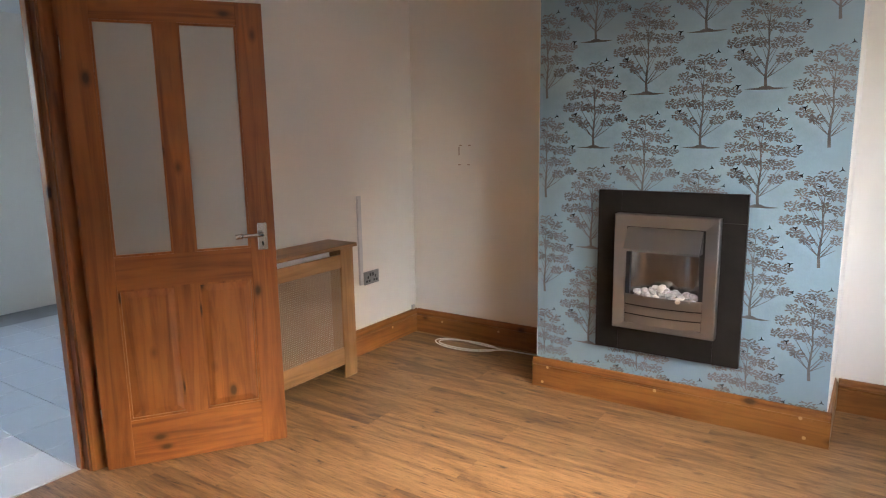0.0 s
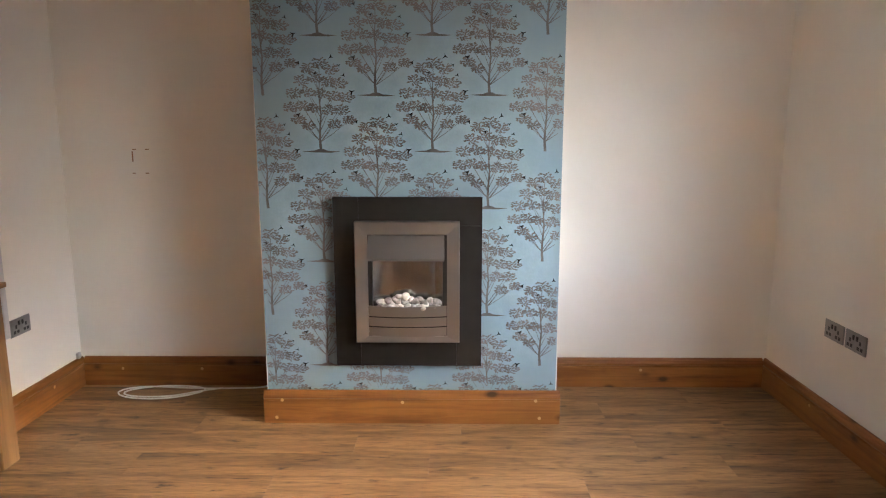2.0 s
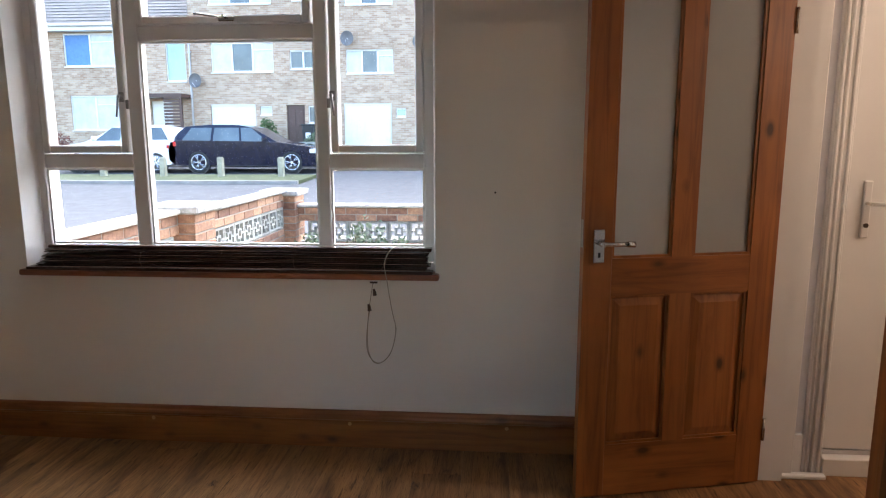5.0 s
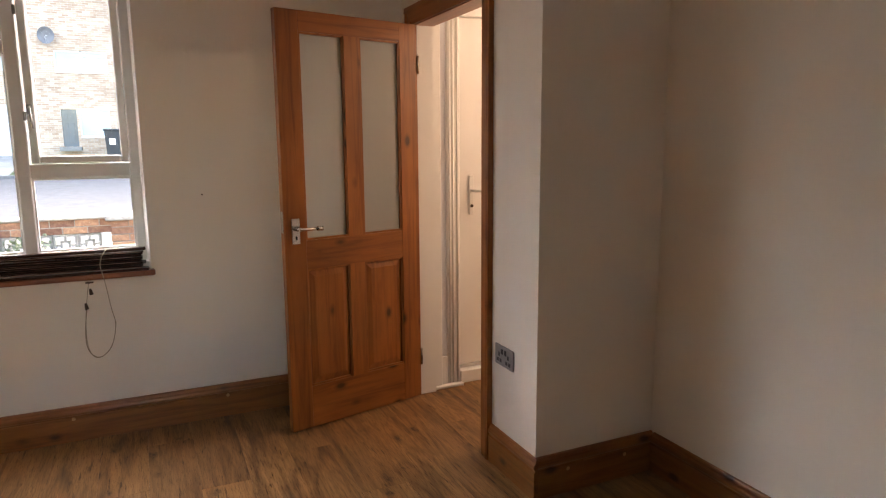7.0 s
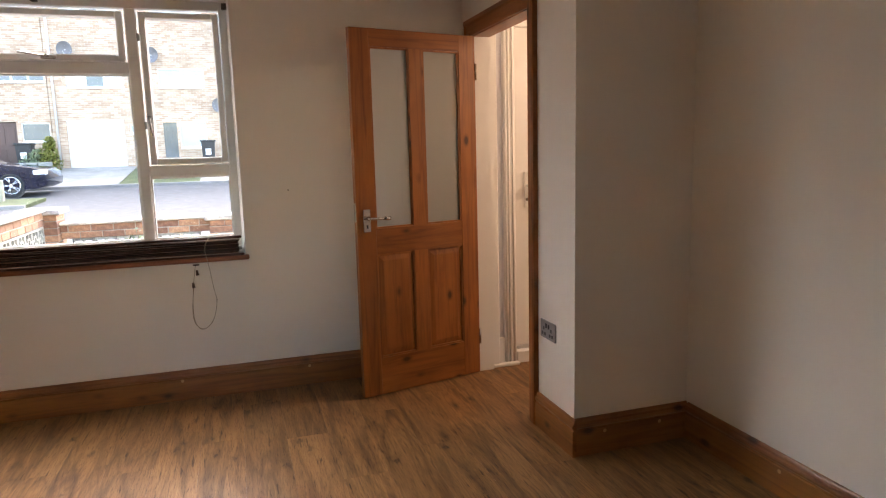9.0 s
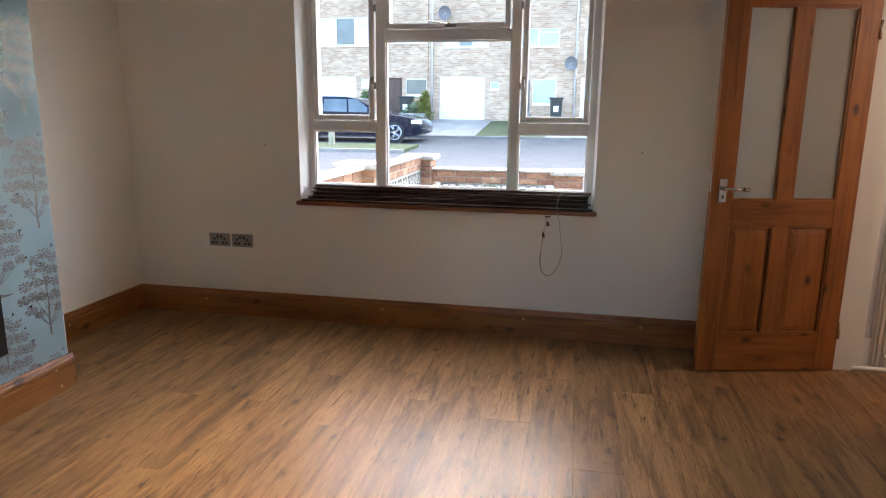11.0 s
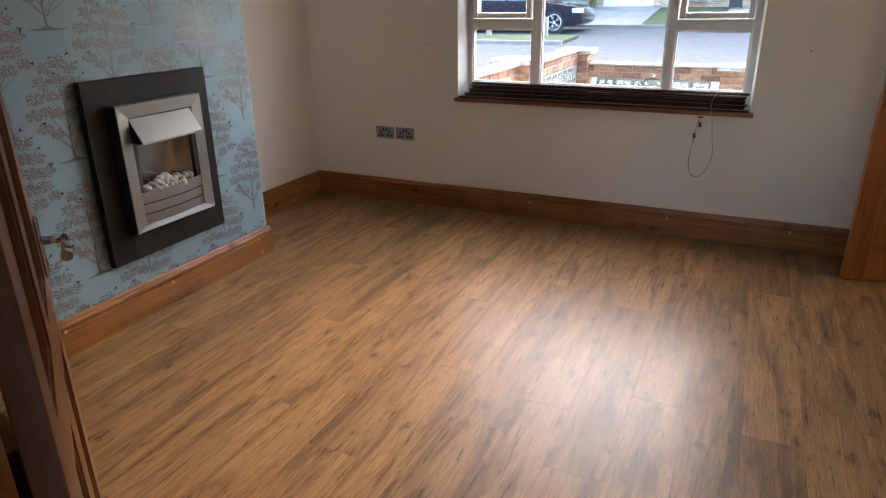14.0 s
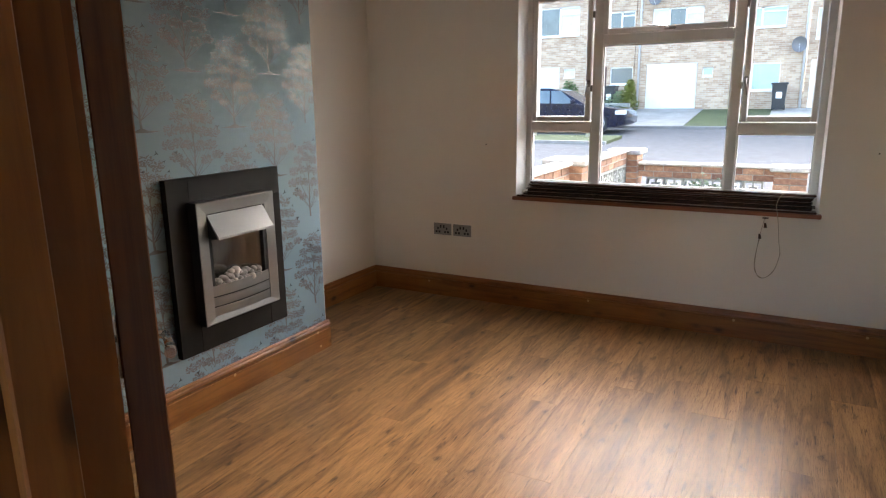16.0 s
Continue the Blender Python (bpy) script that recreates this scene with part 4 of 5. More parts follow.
# ---- hall seen through the doorway ----
HX = 1.30
# bluish window light reflected by the recessed trim, put into its colour
M_STRIP = plain("window_lit_trim", (0.70, 0.72, 0.78), 0.4, vary=0.03)
hall = thing("door_3", "white front door with lever handle and boxed frame", "door")
hall["kind"] = "structure"
part("frame_board", box(HX - 0.03, -0.212, 0, XE + 0.1, -0.162, 2.1, 0.004), M_WHITE, hall)
part("frame_board", box(HX - 0.012, -0.18, 0, HX + 0.02, -0.205, 2.1, 0.004), M_WHITE, hall)
part("strip", box(HX + 0.02, -0.262, 0.17, XE + 0.1, -0.212, 2.1), M_STRIP, hall, "recessed trim strip, coloured blue-grey for reflected window light")
part("plinth_block", box(HX + 0.005, -0.262, 0, XE + 0.1, -0.213, 0.17, 0.003), M_WHITE, hall)
part("frame_board", box(HX, -0.338, 0, XE + 0.1, -0.262, 2.1, 0.004), M_WHITE, hall)
for y in (-0.275, -0.295, -0.322):
    part("moulding", rod((HX, y, 0.0), (HX, y, 2.06), 0.007), M_WHITE, hall)
part("frame_board", box(HX, -1.12, 0, XE + 0.1, -1.08, 2.1, 0.004), M_WHITE, hall)
part("frame_board", box(HX, -1.08, 2.03, XE + 0.1, -0.338, 2.1, 0.004), M_WHITE, hall)
leaf = part("leaf", box(HX + 0.03, -1.08, 0.10, HX + 0.08, -0.341, 2.03, 0.004), M_WHITE, hall, "white front door leaf")
part("handle_plate", box(HX + 0.018, -0.435, 0.97, HX + 0.03, -0.405, 1.19, 0.005, seg=2), M_WHITE, leaf, "white handle plate")
b = rod((HX + 0.02, -0.42, 1.105), (HX - 0.025, -0.42, 1.105), 0.008)
rod((HX - 0.023, -0.415, 1.105), (HX - 0.023, -0.53, 1.105), 0.008, b)
part("lever", b, M_WHITE, leaf, "white lever")
part("lock", rod((HX + 0.012, -0.42, 1.02), (HX + 0.02, -0.42, 1.02), 0.009), M_HINGE, leaf)
part("threshold", box(HX - 0.01, -1.08, 0.0, HX + 0.1, -0.338, 0.075, 0.004), M_WHITE, hall)
part("seal", box(HX + 0.03, -1.08, 0.078, HX + 0.06, -0.338, 0.096), M_TRUNK, hall)
setting("floor_trim_hall", box(HX - 0.045, -0.34, 0, HX - 0.012, -0.165, 0.018, 0.004), M_WHITE, "white quadrant bead on the floor", "trim")
lampm, ln, ll, lb = material("warm_bulb_glass", (1, 0.8, 0.55), 0.3)
lb.inputs["Emission Color"].default_value, lb.inputs["Emission Strength"].default_value = (1.0, 0.74, 0.57, 1), 31.0
pend = thing("pendant_lamp", "plain hall pendant lamp with a warm bulb", "lamp")
part("rose", rod((0.72, -1.35, 2.36), (0.72, -1.35, 2.4), 0.045, n=16), M_WHITE, pend)
part("flex", rod((0.72, -1.35, 2.02), (0.72, -1.35, 2.36), 0.003, n=6), M_WHITE, pend)
b = bmesh.new()
bmesh.ops.create_uvsphere(b, u_segments=16, v_segments=10, radius=0.045, matrix=Matrix.Translation((0.72, -1.35, 1.96)))
part("bulb", b, lampm, pend, "glowing warm bulb")

# ---- ground outside ----
M_EARTH = stone("garden_soil", (0.09, 0.065, 0.045), (0.03, 0.022, 0.016), 30, 0.95, 0.8)


def ground_z(x):
    """Height of the land: garden, then a street that climbs gently away from the house."""
    if x < 6.2:
        return -0.12
    if x < 20.6:
        return -0.12 + (x - 6.2) * 0.036
    if x < 26:
        return 0.40 + (x - 20.6) * 0.1
    return 0.94 + (x - 26) * 0.01


b = bmesh.new()
xs = [-200, -40, 1.6, 3, 4.5, 6.2, 8, 12, 16, 20.6, 22, 24, 26, 40, 90, 300]
cols = [[b.verts.new((x, y, ground_z(x) if x > 0 else -0.3)) for y in (-300, -60, -20, 0, 20, 60, 300)] for x in xs]
for i in range(len(xs) - 1):
    for j in range(6):
        b.faces.new((cols[i][j], cols[i + 1][j], cols[i + 1][j + 1], cols[i][j + 1]))
setting("ground", b, M_EARTH, "bare garden soil and rough ground", "ground")

# ---- outdoors: materials ----
M_BRICK = stone("weathered_red_brick", (0.44, 0.235, 0.14), (0.24, 0.12, 0.08), 28, 0.9, 0.6, (0.6, 0.58, 0.62), (1.2, 1.3, 1.3))
M_MORTAR = stone("mortar", (0.36, 0.33, 0.29), (0.25, 0.23, 0.2), 70, 0.95, 0.4)
M_COPING = stone("white_painted_coping", (0.52, 0.51, 0.48), (0.27, 0.27, 0.24), 14, 0.8, 0.3)
M_BLOCK = stone("pale_screen_block", (0.36, 0.37, 0.345), (0.22, 0.23, 0.21), 40, 0.9, 0.4)
M_ASPHALT = stone("wet_asphalt", (0.115, 0.118, 0.125), (0.075, 0.078, 0.084), 55, 0.85, 0.4)
M_PAVE = stone("pale_paving", (0.11, 0.108, 0.104), (0.075, 0.073, 0.07), 40, 0.8, 0.3)
M_DRIVE = stone("pale_concrete_drive", (0.40, 0.39, 0.36), (0.27, 0.265, 0.245), 20, 0.85, 0.3)
M_KERB = stone("kerb_stone", (0.34, 0.33, 0.31), (0.22, 0.21, 0.2), 40, 0.85, 0.3)
M_GRASS = stone("rough_grass", (0.13, 0.15, 0.06), (0.05, 0.07, 0.025), 22, 0.95, 1.0)
M_ROOF = stone("grey_roof_tile", (0.16, 0.155, 0.15), (0.09, 0.088, 0.085), 30, 0.8, 0.4)
M_GARAGE = plain("white_garage_door", (0.75, 0.75, 0.74), 0.45, vary=0.03)
M_BROWN = plain("brown_front_door", (0.075, 0.035, 0.03), 0.4)
M_NET = plain("net_curtain", (0.6, 0.63, 0.66), 0.7, vary=0.12, scale=3)
M_BLUEC = plain("blue_curtain", (0.12, 0.25, 0.5), 0.7, vary=0.1)
M_PANE = plain("dark_window_glass", (0.10, 0.13, 0.15), 0.08, vary=0.3, scale=0.8)
M_TEAL = plain("pale_blind_glass", (0.33, 0.47, 0.5), 0.12, vary=0.15, scale=0.8)
M_CARB = plain("dark_blue_car_paint", (0.008, 0.011, 0.03), 0.1, 0.3, vary=0.05)
M_CARW = plain("white_car_paint", (0.75, 0.75, 0.76), 0.16, vary=0.02)
M_TYRE = plain("tyre_rubber", (0.02, 0.02, 0.02), 0.8)
M_ALLOY = plain("alloy_wheel", (0.5, 0.5, 0.52), 0.25, 0.9)
M_RED = plain("red_lens", (0.5, 0.02, 0.02), 0.2)
M_LAMPG = plain("headlamp_lens", (0.7, 0.72, 0.75), 0.1)
M_POST = plain("weathered_timber", (0.36, 0.33, 0.24), 0.85, vary=0.2, bumps=0.3)
M_BIN = plain("black_bin_plastic", (0.018, 0.02, 0.024), 0.45)
M_LEAFG = stone("green_leaf", (0.10, 0.17, 0.05), (0.045, 0.09, 0.022), 30, 0.6, 0.2)
M_LEAFY = stone("yellow_green_leaf", (0.26, 0.27, 0.04), (0.12, 0.15, 0.02), 30, 0.6, 0.2)
M_LEAFS = stone("silver_green_leaf", (0.27, 0.34, 0.2), (0.14, 0.19, 0.11), 30, 0.7, 0.2)
M_LEAFR = stone("russet_leaf", (0.2, 0.07, 0.05), (0.1, 0.035, 0.025), 30, 0.7, 0.2)
M_DISH = plain("grey_dish_enamel", (0.16, 0.155, 0.16), 0.5)
M_STEM = plain("brown_stem", (0.12, 0.085, 0.05), 0.9)


def facade_brick():
    m, n, l, b_ = material("buff_facade_brick", (0.4, 0.29, 0.19), 0.9)
    c = n.new("ShaderNodeTexCoord")
    sw = n.new("ShaderNodeSeparateXYZ")
    cb = n.new("ShaderNodeCombineXYZ")
    l.new(c.outputs["Object"], sw.inputs[0])
    l.new(sw.outputs["Y"], cb.inputs["X"])
    l.new(sw.outputs["Z"], cb.inputs["Y"])
    t = n.new("ShaderNodeTexBrick")
    t.inputs["Scale"].default_value = 1.0
    t.inputs["Brick Width"].default_value, t.inputs["Row Height"].default_value = 0.225, 0.075
    t.inputs["Mortar Size"].default_value = 0.006
    t.inputs["Color1"].default_value = (0.56, 0.43, 0.32, 1)
    t.inputs["Color2"].default_value = (0.37, 0.24, 0.165, 1)
    t.inputs["Mortar"].default_value = (0.5, 0.46, 0.4, 1)
    l.new(cb.outputs[0], t.inputs["Vector"])
    v = noise_tex(n, l, c.outputs["Object"], 0.7, 4)
    r = ramp(n, [(0.3, (0.85, 0.83, 0.8)), (0.7, (1.1, 1.08, 1.05))])
    l.new(v.outputs["Fac"], r.inputs["Fac"])
    l.new(mix(n, l, t.outputs["Color"], r.outputs["Color"], 1.0, "MULTIPLY"), b_.inputs["Base Color"])
    bump(n, l, b_, t.outputs["Fac"], -0.4, 0.01)
    return m


M_FACADE = facade_brick()

# ---- street ----
before_street = set(bpy.data.objects)


def sheet(name, x0, x1, y0, y1, lift, mat, label, cat, nx=12):
    b = bmesh.new()
    col = []
    for i in range(nx + 1):
        x = x0 + (x1 - x0) * i / nx
        col.append([b.verts.new((x, y, ground_z(x) + lift)) for y in (y0, (y0 + y1) / 2, y1)])
    for i in range(nx):
        for j in range(2):
            b.faces.new((col[i][j], col[i + 1][j], col[i + 1][j + 1], col[i][j + 1]))
    r = bmesh.ops.extrude_face_region(b, geom=list(b.faces))
    bmesh.ops.translate(b, vec=(0, 0, -0.25), verts=[v for v in r["geom"] if isinstance(v, bmesh.types.BMVert)])
    bmesh.ops.recalc_face_normals(b, faces=list(b.faces))
    return setting(name, b, mat, label, cat)


sheet("pavement_near", 5.95, 7.6, -40, 60, 0.06, M_PAVE, "pale paved footway along the garden wall", "pavement")
sheet("kerb_near", 7.6, 7.73, -40, 60, 0.065, M_KERB, "concrete kerb of the footway", "kerb", 2)
sheet("road", 7.73, 20.6, -40, 60, 0.005, M_ASPHALT, "damp grey asphalt street", "road")
sheet("verge", 15.2, 17.0, 6.3, 60, 0.09, M_GRASS, "worn grass verge with timber bollards", "grass verge", 3)
sheet("kerb_verge", 15.07, 15.2, 6.3, 60, 0.095, M_KERB, "concrete kerb of the verge", "kerb", 2)
sheet("kerb_far", 20.6, 20.73, -40, 60, 0.09, M_KERB, "concrete kerb across the street", "kerb", 2)
sheet("lawn_far", 20.73, 26.2, -40, 60, 0.03, M_GRASS, "rough front grass before the houses", "lawn", 6)
sheet("drive_1", 20.73, 26.2, 5.2, 8.0, 0.06, M_DRIVE, "pale concrete drive up to the garage", "drive", 6)
sheet("drive_2", 20.73, 26.2, -0.2, 2.7, 0.06, M_DRIVE, "pale concrete drive up to the garage", "drive", 6)
sheet("drive_3", 20.73, 26.2, 11.2, 13.6, 0.06, M_DRIVE, "pale concrete drive up to the garage", "drive", 6)

# ---- houses across the street ----
HXF = 26.0


def fbox(y0, z0, y1, z1, x0, x1, bev=0.0):
    return box(HXF + x0, y0, z0, HXF + x1, y1, z1, bev)


def house(y0, y1, base, top, storeys_label, wins, garages, doors, roof_kind):
    h = thing("terraced_house", storeys_label, "house", group="houses across the street")
    b = bmesh.new()
    cuts = [w[:4] for w in wins] + [g_[:4] for g_ in garages] + [d_[:4] for d_ in doors]
    ys = sorted({y0, y1, *[c[0] for c in cuts], *[c[2] for c in cuts]})
    zs = sorted({base - 1.0, top, *[c[1] for c in cuts], *[c[3] for c in cuts]})
    # front wall with its real openings, 0.3 m thick
    for i in range(len(ys) - 1):
        for j in range(len(zs) - 1):
            cy, cz = (ys[i] + ys[i + 1]) / 2, (zs[j] + zs[j + 1]) / 2
            if any(c[0] < cy < c[2] and c[1] < cz < c[3] for c in cuts):
                continue
            box(HXF, ys[i], zs[j], HXF + 0.3, ys[i + 1], zs[j + 1], bm=b)
    box(HXF + 0.3, y0, base - 1, HXF + 8.0, y1, top, bm=b)
    part("wall", b, M_FACADE, h, "buff multi-stock brick wall")
    for (a, z0, c, z1, n, style) in wins:
        mat = {"net": M_NET, "blue": M_BLUEC, "dark": M_PANE, "teal": M_TEAL}[style]
        w = part("window", fbox(a, z0 - 0.05, c, z0, -0.06, 0.2), M_WHITE, h, "white-framed window")
        for k in range(n + 1):
            yk = a + (c - a) * k / n
            part("frame", fbox(max(a, yk - 0.035), z0, min(c, yk + 0.035), z1, 0.05, 0.13), M_WHITE, w)
        part("frame", fbox(a, z1 - 0.06, c, z1, 0.05, 0.132), M_WHITE, w)
        part("frame", fbox(a, z0, c, z0 + 0.06, 0.05, 0.132), M_WHITE, w)
        if n > 1:
            zt = z0 + 0.72 * (z1 - z0)
            part("frame", fbox(a, zt, a + (c - a) / n, zt + 0.05, 0.05, 0.128), M_WHITE, w)
        for k in range(n):
            ya, yb = a + (c - a) * k / n, a + (c - a) * (k + 1) / n
            m_ = mat if (k != n // 2 or n == 1 or style in ("net", "teal", "blue")) else M_PANE
            if style == "net" and n > 2 and k == n // 2:
                m_ = M_PANE
            if style == "blue" and k == 0:
                m_ = M_NET
            part("pane", fbox(ya, z0, yb, z1, 0.1, 0.108), m_, w)
    for (a, z0, c, z1) in garages:
        gd = part("garage_door", fbox(a, z0, c, z1, 0.1, 0.14), M_GARAGE, h, "white up-and-over garage door")
        for k in range(7):
            yk = a + (c - a) * (k + 0.5) / 7
            part("rib", fbox(yk - 0.11, z0 + 0.06, yk + 0.11, z1 - 0.06, 0.085, 0.1, 0.005), M_GARAGE, gd)
        part("frame", fbox(a - 0.0, z1 - 0.07, c, z1, 0.04, 0.1), M_WHITE, gd)
    for (a, z0, c, z1, dm) in doors:
        dd = part("front_door", fbox(a, z0, c, z1, 0.12, 0.17), dm, h, "panelled front door")
        for ya, yb in ((a + 0.1, (a + c) / 2 - 0.05), ((a + c) / 2 + 0.05, c - 0.1)):
            for za, zb in ((z0 + 0.15, z0 + 0.85), (z0 + 1.0, z1 - 0.15)):
                part("door_panel", fbox(ya, za, yb, zb, 0.1, 0.12, 0.008), dm, dd)
        part("step", fbox(a - 0.1, z0 - 0.15, c + 0.1, z0 - 0.005, -0.5, 0.1), M_KERB, dd)
    if roof_kind == "pitch":
        b = bmesh.new()
        prism([(HXF - 0.45, top - 0.02), (HXF - 0.45, top + 0.1), (HXF + 4.0, top + 2.6), (HXF + 8.4, top + 0.1), (HXF + 8.4, top - 0.02)], 1, y0, y1, b)
        rf = part("roof", b, M_ROOF, h, "grey concrete tile roof")
        for k in range(13):
            u = (k + 0.5) / 13
            part("tile_course", prism([(HXF - 0.45 + 4.45 * u, top + 0.1 + 2.5 * u), (HXF - 0.45 + 4.45 * u, top + 0.13 + 2.5 * u), (HXF - 0.45 + 4.45 * (u + 0.5 / 13), top + 0.1 + 2.5 * (u + 0.5 / 13))], 1, y0, y1), M_ROOF, rf)
        part("gutter", rod((HXF - 0.5, y0, top + 0.02), (HXF - 0.5, y1, top + 0.02), 0.06, n=8), M_WHITE, h, "white gutter")
        part("fascia", fbox(y0, top - 0.2, y1, top - 0.01, -0.4, -0.02), M_WHITE, h)
        part("chimney", box(HXF + 3.6, y1 - 1.1, top + 2, HXF + 4.4, y1 - 0.3, top + 3.6, 0.02), M_FACADE, rf)
    else:
        part("roof", box(HXF - 0.3, y0, top, HXF + 8.2, y1, top + 0.25), M_WHITE, h, "flat roof with white fascia")
    return h


B = 0.88
# two-storey pair with tiled roof
house(14.0, 21.6, B, 6.0, "two-storey buff brick terraced house with grey tiled roof",
      [(17.2, 4.4, 19.5, 5.75, 2, "blue"), (14.2, 3.75, 15.05, 5.55, 1, "teal"), (17.2, 1.75, 19.4, 3.2, 2, "net")], [], [(14.9, B, 15.85, 2.95, M_WHITE)], "pitch")
house(21.62, 30, B, 6.0, "two-storey buff brick terraced house with grey tiled roof",
      [(24.3, 4.5, 25.5, 5.85, 2, "net"), (22.0, 2.0, 23.2, 3.2, 2, "dark"), (24.3, 1.8, 25.4, 3.2, 1, "net"), (27, 4.5, 29, 5.8, 2, "net"), (27, 1.8, 29, 3.2, 2, "net")], [], [], "pitch")
# three-storey town houses with garages
house(8.05, 13.98, B, 9.2, "three-storey buff brick town house with garage",
      [(10.45, 4.1, 13.1, 5.3, 3, "net"), (8.1, 4.2, 9.75, 4.95, 3, "dark"), (10.45, 6.8, 13.1, 7.9, 3, "net"), (8.1, 6.9, 9.6, 7.7, 3, "net"), (8.1, 2.0, 9.05, 2.72, 1, "dark"), (10.6, 2.35, 11.1, 2.72, 1, "net")],
      [(11.3, B, 13.25, 2.8)], [(9.2, B, 9.98, 2.75, M_BROWN)], "flat")
house(2.0 - 0.25, 8.03, B, 9.2, "three-storey buff brick town house with garage",
      [(5.45, 4.0, 7.4, 4.95, 3, "net"), (2.5, 4.0, 4.2, 4.75, 2, "teal"), (5.45, 6.7, 7.4, 7.8, 3, "net"), (2.4, 6.7, 4.3, 7.8, 2, "net"), (2.55, 1.66, 3.55, 2.7, 1, "teal"), (4.95, 2.25, 5.35, 2.6, 1, "teal")],
      [(5.55, B, 7.55, 2.8)], [(3.65, 1.3, 4.15, 2.65, M_PANE)], "flat")
house(-4.2, 1.73, B, 9.2, "three-storey buff brick town house with garage",
      [(0.9, 3.5, 1.5, 4.6, 2, "net"), (-2.5, 4.0, -0.4, 4.95, 3, "net"), (-2.5, 6.7, 1.2, 7.8, 3, "net"), (-3.8, 1.8, -2.6, 2.7, 1, "teal")],
      [(0.3, B, 1.55, 2.75)], [(-2.2, B, -1.4, 2.75, M_BROWN)], "flat")
house(-12, -4.22, B, 9.2, "three-storey buff brick town house with garage", [(-7, 4, -5, 5, 3, "net"), (-11, 4, -9, 5, 3, "net")], [(-7, B, -5, 2.8)], [], "flat")
house(30.02, 44, B, 6.0, "two-storey buff brick terraced house with grey tiled roof", [(32, 4.5, 34, 5.8, 2, "net"), (32, 1.8, 34, 3.2, 2, "net"), (37, 4.5, 39, 5.8, 2, "net")], [], [], "pitch")

# open porch with dark louvred side, before the white door
porch = thing("porch", "dark slatted porch screen beside the white front door", "porch")
part("canopy", box(HXF - 0.9, 14.05, 3.05, HXF, 16.5, 3.2, 0.01), M_BROWN, porch)
part("post", box(HXF - 0.88, 14.08, B, HXF - 0.78, 14.18, 3.05), M_BROWN, porch)
for k in range(16):
    part("slat", box(HXF - 0.85, 14.2, B + 0.15 + 0.13 * k, HXF - 0.8, 14.85, B + 0.24 + 0.13 * k), M_BROWN, porch)

for y, z in ((7.85, 9.0), (14.0, 5.9), (1.8, 9.0)):
    dp = thing("drain_pipe", "grey plastic rainwater pipe on the brick front", "pipe", group="drain pipes")
    part("pipe", rod((HXF - 0.06, y, B), (HXF - 0.06, y, z), 0.045, n=8), M_TRUNK, dp)
    part("clip", box(HXF - 0.1, y - 0.06, 4.9, HXF, y + 0.06, 4.96), M_TRUNK, dp)
for y, z, r in ((7.28, 5.35, 0.27), (13.7, 3.75, 0.27), (4.35, 5.2, 0.27), (2.0, 3.3, 0.26)):
    sd = thing("satellite_dish", "grey satellite dish on the brick wall", "dish", group="satellite dishes")
    b = bmesh.new()
    rings = [[b.verts.new((HXF - 0.32 + 0.12 * (1 - q * q), y + r * q * math.cos(a * math.pi / 8), z + 1.1 * r * q * math.sin(a * math.pi / 8))) for a in range(16)] for q in (0.15, 0.6, 1.0)]
    b.faces.new(rings[0])
    for q in range(2):
        for a in range(16):
            b.faces.new((rings[q][a], rings[q][(a + 1) % 16], rings[q + 1][(a + 1) % 16], rings[q + 1][a]))
    part("dish", b, M_DISH, sd)
    part("arm", rod((HXF - 0.3, y, z - r), (HXF - 0.6, y, z - 0.1), 0.012, n=6), M_TRUNK, sd)
    part("bracket", rod((HXF - 0.22, y, z), (HXF, y, z), 0.025, n=6), M_TRUNK, sd)


# ---- parked cars ----
def lathe(parent, name, prof, y, x, z, mat, label=""):
    """A wheel part turned about the x axis: profile of (offset along x, radius)."""
    b = bmesh.new()
    N_ = 24
    rr = [[b.verts.new((x + u, y + q * math.cos(2 * math.pi * k / N_), z + q * math.sin(2 * math.pi * k / N_))) for k in range(N_)] for u, q in prof]
    for i in range(len(prof) - 1):
        for k in range(N_):
            f = b.faces.new((rr[i][k], rr[i][(k + 1) % N_], rr[i + 1][(k + 1) % N_], rr[i + 1][k]))
            f.smooth = True
    b.faces.new(rr[-1])
    bmesh.ops.recalc_face_normals(b, faces=list(b.faces))
    return part(name, b, mat, parent, label)


